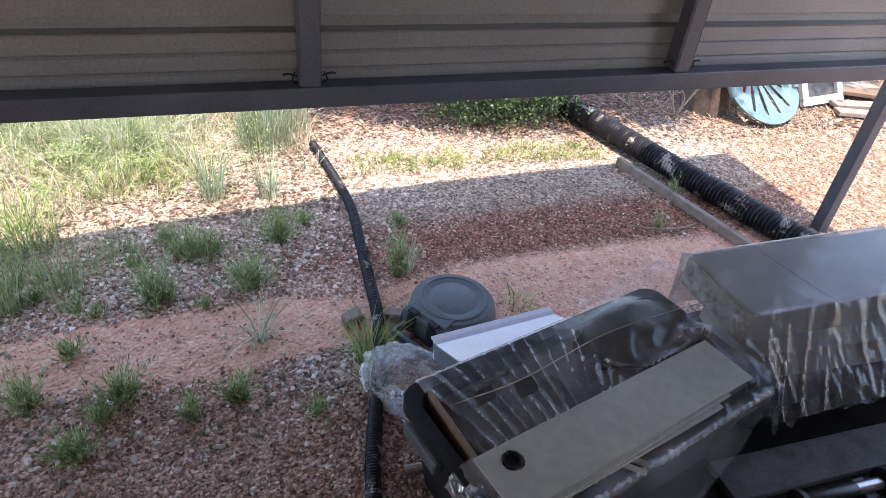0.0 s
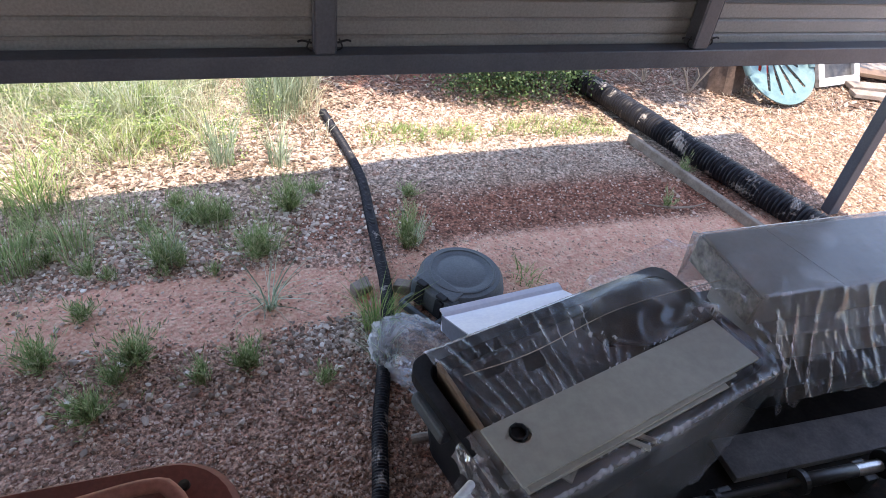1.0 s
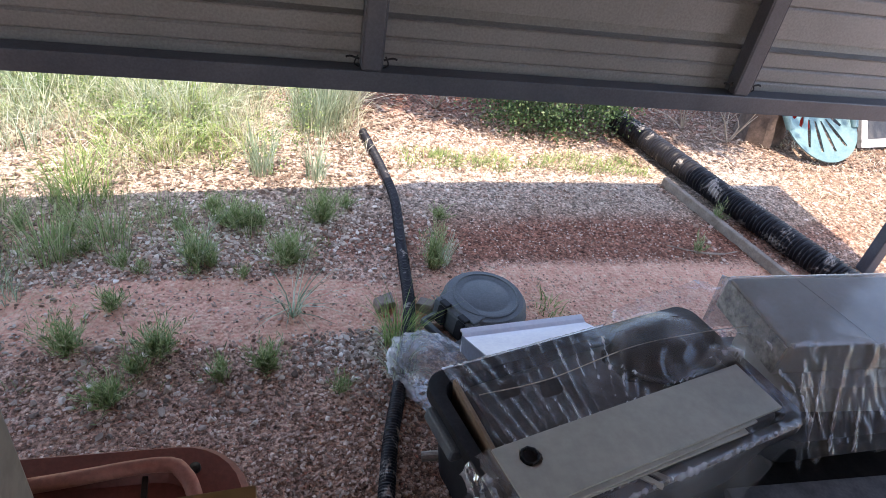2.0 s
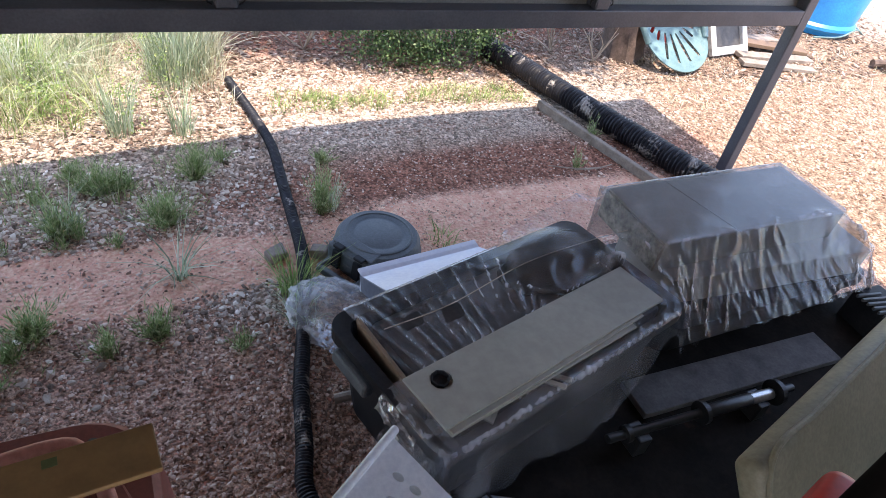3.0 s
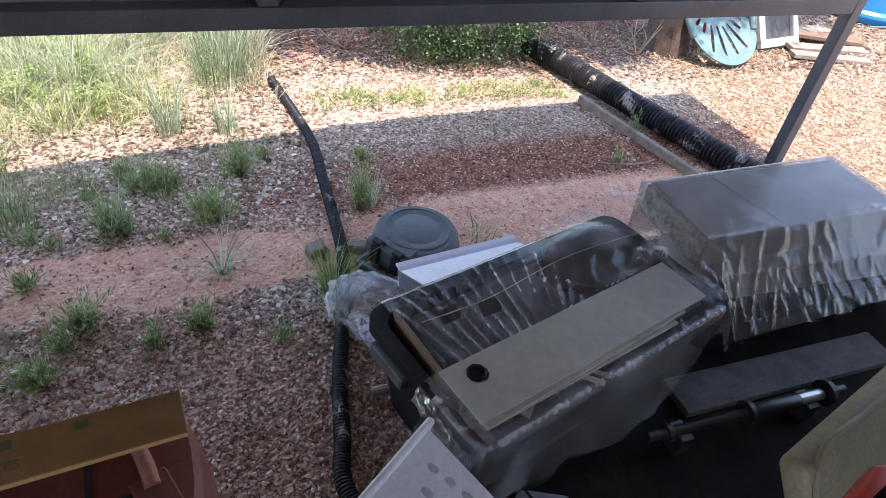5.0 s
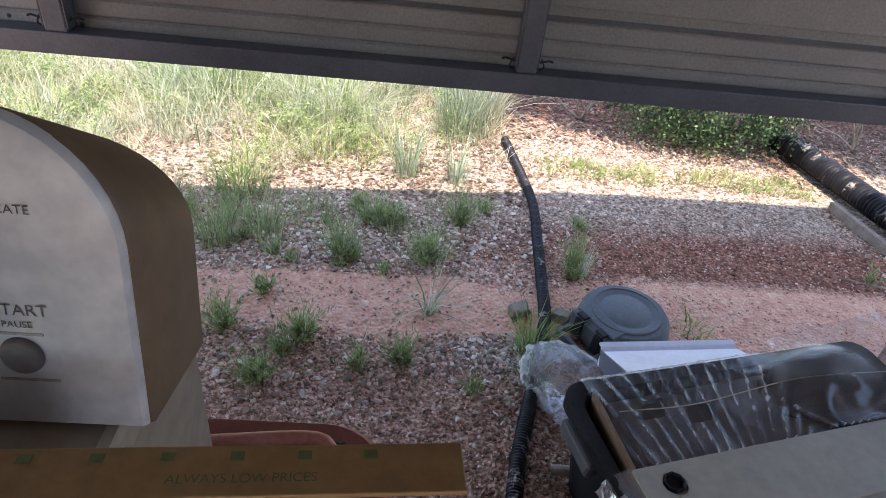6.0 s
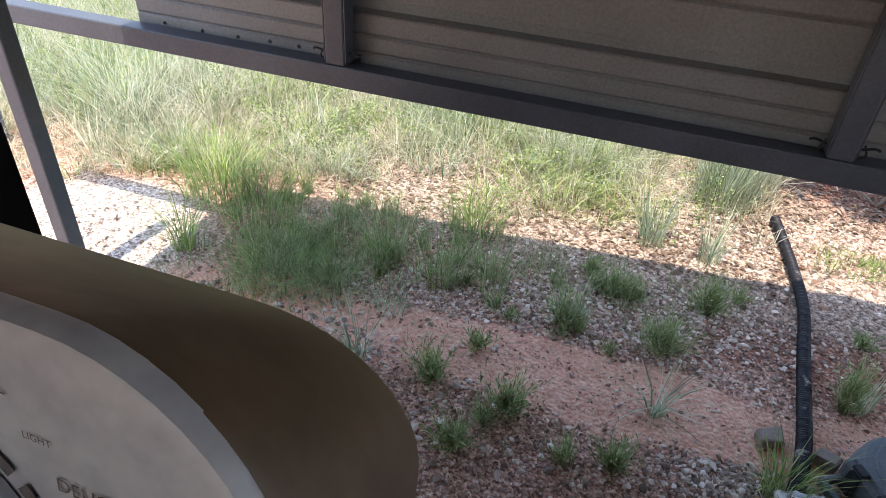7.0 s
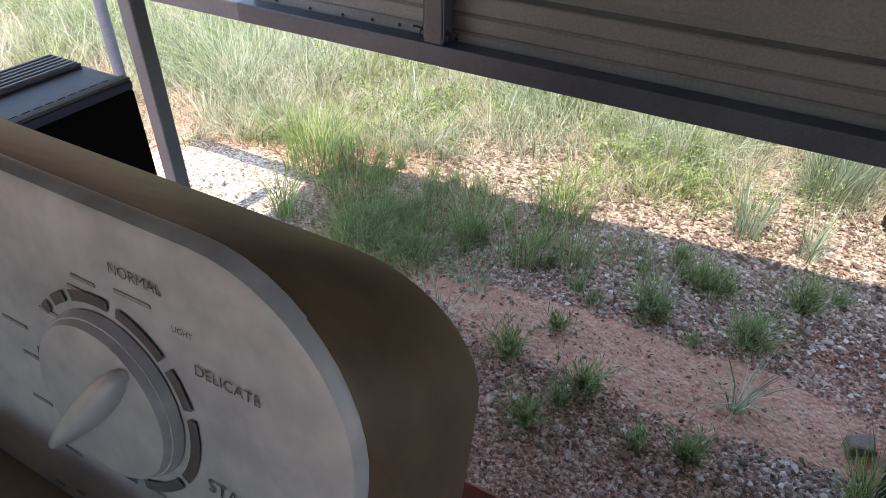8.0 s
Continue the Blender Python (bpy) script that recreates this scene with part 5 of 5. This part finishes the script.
part("bracket", box((0.05, 0.06, 0.014), pose(-0.372, 1.05, 0.505, 0, 0, 20), 0.003), M_RED, barrow)
part("brace", box((0.008, 0.19, 0.008), pose(-0.455, 1.08, 0.492, 0, 0, 3), 0.001), M_IRON, barrow)
part("cross_brace", box((0.55, 0.010, 0.008), pose(-0.65, 1.045, 0.492, 0, 0, 4), 0.001), M_IRON, barrow)
part("bolt", lathe([(0, 0.008), (0.008, 0.006), (0.009, 0)], 12, pose(-0.392, 1.165, 0.4995)), M_IRON, barrow)
tagged(part("black_strut", tube([(-0.485, 0.72, 0.86), (-0.43, 0.80, 0.70), (-0.36, 0.90, 0.52)], 0.022, 10, 0.03), M_BLACKPLASTIC), "black rubber hose hanging beside the washer", "hose")

# ---- laundry basket on its side ----
rv = Vector((-0.82, -0.57, 0)).normalized()
dv = Vector((0.57, -0.82, 0)).normalized()
P0 = Vector((0.058, 1.145, 0.0))
basket = thing("laundry_basket", "grey white plastic laundry basket lying on its side", "laundry basket")


def bpt(u, v, z):
    return P0 + rv * u + dv * v + Vector((0, 0, z))


def fill_loops(loops):
    bm = bmesh.new()
    edges = []
    for loop in loops:
        vv = [bm.verts.new(p) for p in loop]
        edges += [bm.edges.new((vv[i], vv[(i + 1) % len(vv)])) for i in range(len(vv))]
    bmesh.ops.triangle_fill(bm, use_beauty=True, use_dissolve=False, edges=edges)
    return bm


def thicken(ob, t):
    md = ob.modifiers.new("thickness", "SOLIDIFY")
    md.thickness, md.offset = t, 0.0
    return ob


BW, BL, BH = 0.44, 0.25, 0.345
loops = [[bpt(0.0, 0, BH), bpt(BW, 0, BH), bpt(BW - 0.04, BL, BH - 0.045), bpt(0.04, BL, BH - 0.045)]]
for i in range(9):
    for k in range(5):
        cu, cv = 0.055 + 0.042 * i, 0.055 + 0.036 * k + (0.016 if i % 2 else 0)
        if cv > BL - 0.035 or cu > BW - 0.06:
            continue
        loops.append([bpt(cu + 0.0075 * math.cos(a), cv + 0.0115 * math.sin(a), BH - 0.045 * (cv + 0.0115 * math.sin(a)) / BL) for a in [2 * math.pi * q / 14 for q in range(14)]])
thicken(part("basket_side", fill_loops(loops), M_BASKET, basket), 0.0028)
thicken(part("basket_side", fill_loops([[bpt(0, 0, BH), bpt(0, 0, 0.004), bpt(0.04, BL, 0.03), bpt(0.04, BL, BH - 0.045)]]), M_BASKET, basket), 0.0028)
thicken(part("basket_side", fill_loops([[bpt(BW, 0, BH), bpt(BW, 0, 0.004), bpt(BW - 0.04, BL, 0.03), bpt(BW - 0.04, BL, BH - 0.045)]]), M_BASKET, basket), 0.0028)
thicken(part("basket_side", fill_loops([[bpt(0, 0, 0.004), bpt(BW, 0, 0.004), bpt(BW - 0.04, BL, 0.03), bpt(0.04, BL, 0.03)]]), M_BASKET, basket), 0.0028)
thicken(part("basket_base", fill_loops([[bpt(0.04, BL, BH - 0.045), bpt(BW - 0.04, BL, BH - 0.045), bpt(BW - 0.04, BL, 0.03), bpt(0.04, BL, 0.03)]]), M_BASKET, basket), 0.0028)
part("rim", tube([bpt(0, 0, 0.012), bpt(-0.003, 0, BH - 0.03), bpt(0.0, 0, BH - 0.005), bpt(0.02, 0, BH + 0.002), bpt(BW - 0.02, 0, BH + 0.002), bpt(BW, 0, BH - 0.02), bpt(BW, 0, 0.012)], 0.0085, 10, 0.01), M_BASKET, basket, "rolled rim", smooth=True)

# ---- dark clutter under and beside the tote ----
# Thin near-black sheet that darkens the ground among the clutter.
tagged(part("dark_sheet", box((1.75, 0.90, 0.006), pose(1.12, 0.94, 0.014), 0.002), M_DARK), "near black flat sheet spread on the ground", "tarp")
tagged(part("grey_plank", box((0.76, 0.115, 0.022), pose(1.205, 1.222, 0.0285, 0, 0, -2), 0.003), M_DARKWOOD), "weathered grey plank lying on the dark sheet", "plank")
axle = thing("iron_shaft", "oily black iron shaft with round flanges", "shaft")
A0, A1 = Vector((0.64, 1.128, 0.085)), Vector((1.27, 1.098, 0.085))
ad = (A1 - A0).normalized()
am = Matrix.Translation(A0) @ ad.to_track_quat("Z", "Y").to_matrix().to_4x4()
part("rod", lathe([(0, 0), (0.012, 0), (0.012, 0.30), (0.018, 0.31), (0.018, 0.46), (0.012, 0.47), (0.012, 0.62), (0, 0.62)], 20, am), M_IRON, axle, smooth=True)
for s, r in ((0.05, 0.022), (0.29, 0.031), (0.55, 0.036)):
    part("flange", lathe([(0.010, s), (r, s), (r, s + 0.014), (0.010, s + 0.014)], 24, am), M_IRON, axle)
part("sleeve", lathe([(0.014, 0.46), (0.016, 0.46), (0.016, 0.54), (0.014, 0.54)], 20, am), M_CHROME, axle, "bright steel sleeve", smooth=True)
for s in (0.1, 0.5):
    part("block", box((0.04, 0.06, 0.062), Matrix.Translation(A0 + ad * s) @ pose(0, 0, -0.037), 0.004), M_IRON, axle)
jug = thing("white_jug", "white plastic bottle with a thin black cord", "bottle")
part("bottle_body", box((0.12, 0.075, 0.13), pose(0.300, 1.020, 0.083, 0, -14, -35), 0.022, 4), M_VENT, jug)
part("cord", tube([(0.262, 1.07, 0.155), (0.268, 1.03, 0.165), (0.295, 1.0, 0.160), (0.345, 0.985, 0.135), (0.40, 0.975, 0.06)], 0.003, 7, 0.01), M_BLACKPLASTIC, jug)

pad = thing("cream_pad", "cream vinyl covered padded board standing on edge", "pad")
pc = [Vector((0.475, 0.778, 0.585)), Vector((1.12, 0.948, 0.56))]
pd = (pc[1] - pc[0]).normalized()
pz = Vector((0.20, -0.55, -0.81)).normalized()
pz = (pz - pd * pz.dot(pd)).normalized()
pn = pd.cross(pz)
pm = Matrix(((pd.x, pz.x, pn.x, pc[0].x), (pd.y, pz.y, pn.y, pc[0].y), (pd.z, pz.z, pn.z, pc[0].z), (0, 0, 0, 1)))
slab = box((0.68, 0.66, 0.05), pm @ pose(0.34, 0.33, 0.03), 0.018, 4)
part("cushion", slab, M_CREAM, pad, smooth=True)
part("piping", tube([pm @ Vector(p) for p in ((0.012, 0.60, 0.006), (0.008, 0.2, 0.006), (0.03, 0.010, 0.006), (0.2, 0.004, 0.008), (0.45, 0.006, 0.006), (0.66, 0.008, 0.006))], 0.0055, 8, 0.02), M_CREAM, pad, "raised piping seam", smooth=True)
grip_pole = thing("black_pole", "black steel pole standing from floor to roof", "pole")
part("pole_body", tube([(0.106, 0.604, 0.01), (0.106, 0.604, 1.0), (0.106, 0.604, 1.858)], 0.017, 16, 0.1), M_MATTE, grip_pole, smooth=True)
part("clamp", box((0.10, 0.034, 0.062), pose(0.172, 0.630, 0.885, 0, 0, 19), 0.014, 4), M_REDPLASTIC, grip_pole, "bright red plastic clamp", smooth=True)
part("foot_plate", box((0.10, 0.10, 0.008), pose(0.106, 0.604, 0.012), 0.002), M_IRON, grip_pole)

# ---- far side: overturned chair, frame, tub, scrap ----
chair = thing("resin_chair", "pale green resin garden chair tipped over", "chair")
KM = Matrix(((1, 0, 0, 2.655), (0, 0.80, -0.60, 3.06), (0, 0.60, 0.80, 0.030), (0, 0, 0, 1)))
KM = KM @ pose(0, 0, 0, 0, 0, 4)


def shell_point(x, y):
    return KM @ Vector((x, y, 0.30 * x * x - 0.06 * y))


out = [(0.235 * math.sin(radians(a)), 0.235 - 0.235 * math.cos(radians(a))) for a in range(-90, 91, 9)] + [(0.235, 0.42), (0.16, 0.46), (-0.16, 0.46), (-0.235, 0.42)]
loops = [[shell_point(*p) for p in out]]
for i in range(8):
    a = radians(-52 + 104 * i / 7)
    r0, r1, cy = 0.15, 0.34 - 0.06 * abs(math.sin(a)) ** 2 - (0.09 if abs(math.sin(a)) > 0.6 else 0), 0.40
    w = 0.012
    sx, sy = math.sin(a), -math.cos(a)
    loops.append([shell_point(sx * r + sy * q, cy + sy * r - sx * q) for r, q in ((r0, -w * 0.5), (r0, w * 0.5), ((r0 + r1) / 2, w), (r1, w * 0.7), (r1, -w * 0.7), ((r0 + r1) / 2, -w))])
thicken(part("backrest", fill_loops(loops), M_CHAIR, chair), 0.007)
for s in (-1, 1):
    part("arm", tube([shell_point(0.22 * s, 0.20), shell_point(0.25 * s, 0.36) + Vector((0, -0.04, 0.02)), shell_point(0.27 * s, 0.46) + Vector((0, -0.02, 0.06)), shell_point(0.25 * s, 0.55) + Vector((0, 0.06, 0.05))], 0.020, 10, 0.03), M_CHAIR, chair, smooth=True)
    part("leg", tube([shell_point(0.20 * s, 0.42), shell_point(0.22 * s, 0.62) + Vector((0, 0.10, 0)), shell_point(0.24 * s, 0.80) + Vector((0, 0.16, -0.08))], 0.018, 8, 0.04), M_CHAIR, chair)
thicken(part("seat", fill_loops([[shell_point(-0.2, 0.45), shell_point(0.2, 0.45), shell_point(0.22, 0.48) + Vector((0, 0.36, -0.10)), shell_point(-0.22, 0.48) + Vector((0, 0.36, -0.10))]]), M_CHAIR, chair), 0.006)
tagged(part("red_tin", lathe([(0, 0), (0.085, 0), (0.085, 0.19), (0.08, 0.2), (0, 0.2)], 24, pose(2.84, 3.60, 0)), M_REDPLASTIC), "dull red tin behind the chair", "tin")
wf = thing("old_window", "chipped white wooden window frame leaning on scrap", "frame")
FM = pose(3.22, 3.30, 0.01, -32, 0, 8)
for sx, sy, x, zz in ((0.05, 0.34, -0.16, 0.20), (0.05, 0.34, 0.16, 0.20), (0.37, 0.05, 0, 0.03), (0.37, 0.05, 0, 0.37)):
    part("frame_bar", box((sx, 0.03, sy), FM @ pose(x, 0, zz), 0.004), M_WHITEPAINT, wf)
part("backing", box((0.29, 0.006, 0.31), FM @ pose(0, 0.012, 0.20), 0), M_DARKBOX, wf, "dark backing")
for x, y, zz, l, w, a, m in ((3.45, 3.10, 0.02, 0.55, 0.07, -14, M_WOOD), (3.55, 3.22, 0.02, 0.60, 0.08, -8, M_WOOD), (3.62, 3.36, 0.04, 0.55, 0.09, -20, M_BROWN), (3.55, 3.48, 0.03, 0.6, 0.1, 5, M_WOOD), (3.30, 3.55, 0.05, 0.5, 0.1, 12, M_STEELBLUE)):
    tagged(part("scrap_board", box((l, w, 0.025), pose(x, y, zz, 3, 2, a), 0.003), m), "weathered scrap board in a loose pile", "board", "scrap boards by the frame")
tub = thing("blue_tub", "bright blue plastic tub standing in the sun", "tub")
part("tub_wall", lathe([(0, 0.01), (0.30, 0.01), (0.31, 0.03), (0.345, 0.06), (0.345, 0.08), (0.325, 0.10), (0.36, 0.46), (0.375, 0.46), (0.375, 0.48), (0.35, 0.48), (0.31, 0.05), (0, 0.04)], 48, pose(4.55, 3.82, 0)), M_BLUE, tub, smooth=True)
part("cord", tube([(4.25, 3.50, 0.03), (4.45, 3.44, 0.05), (4.60, 3.44, 0.10), (4.80, 3.50, 0.04), (4.85, 3.62, 0.06)], 0.006, 7, 0.03), M_CHAIR, tub)
for x, y, l, a, el in ((4.55, 3.05, 0.42, 25, 8), (4.50, 3.00, 0.36, -18, 5), (4.85, 3.12, 0.5, 60, 12), (5.0, 3.25, 0.4, 10, 4)):
    tagged(part("dead_branch", tube([(x - l / 2 * math.cos(radians(a)), y - l / 2 * math.sin(radians(a)), 0.03), (x, y, 0.05), (x + l / 2 * math.cos(radians(a)), y + l / 2 * math.sin(radians(a)), 0.05 + el * 0.005)], 0.028, 9, 0.03, taper=0.6), M_BARK), "dark dead branch lying on bare earth", "branch", "dead branches by the tub")
for x, y, l, a in ((2.55, 2.55, 0.10, 100), (3.2, 2.5, 0.08, 20), (2.9, 2.4, 0.07, 60), (1.25, 2.35, 0.25, -25), (1.35, 2.30, 0.2, -10), (0.75, 2.62, 0.05, 30)):
    tagged(part("twig", tube([(x, y, 0.012), (x + l * 0.5 * math.cos(radians(a)), y + l * 0.5 * math.sin(radians(a)), 0.018), (x + l * math.cos(radians(a + 12)), y + l * math.sin(radians(a + 12)), 0.012)], 0.0025, 6, 0.02), M_TWIG), "thin dry twig lying on the earth", "twig", "fallen twigs")
weed(1.38, 2.32, 0.06, 0.09, 22, M_GREEN, "sparse green seedling by the timber edging")
weed(1.58, 2.52, 0.05, 0.12, 26, M_GREEN, "green seedling growing between pipe and timber")
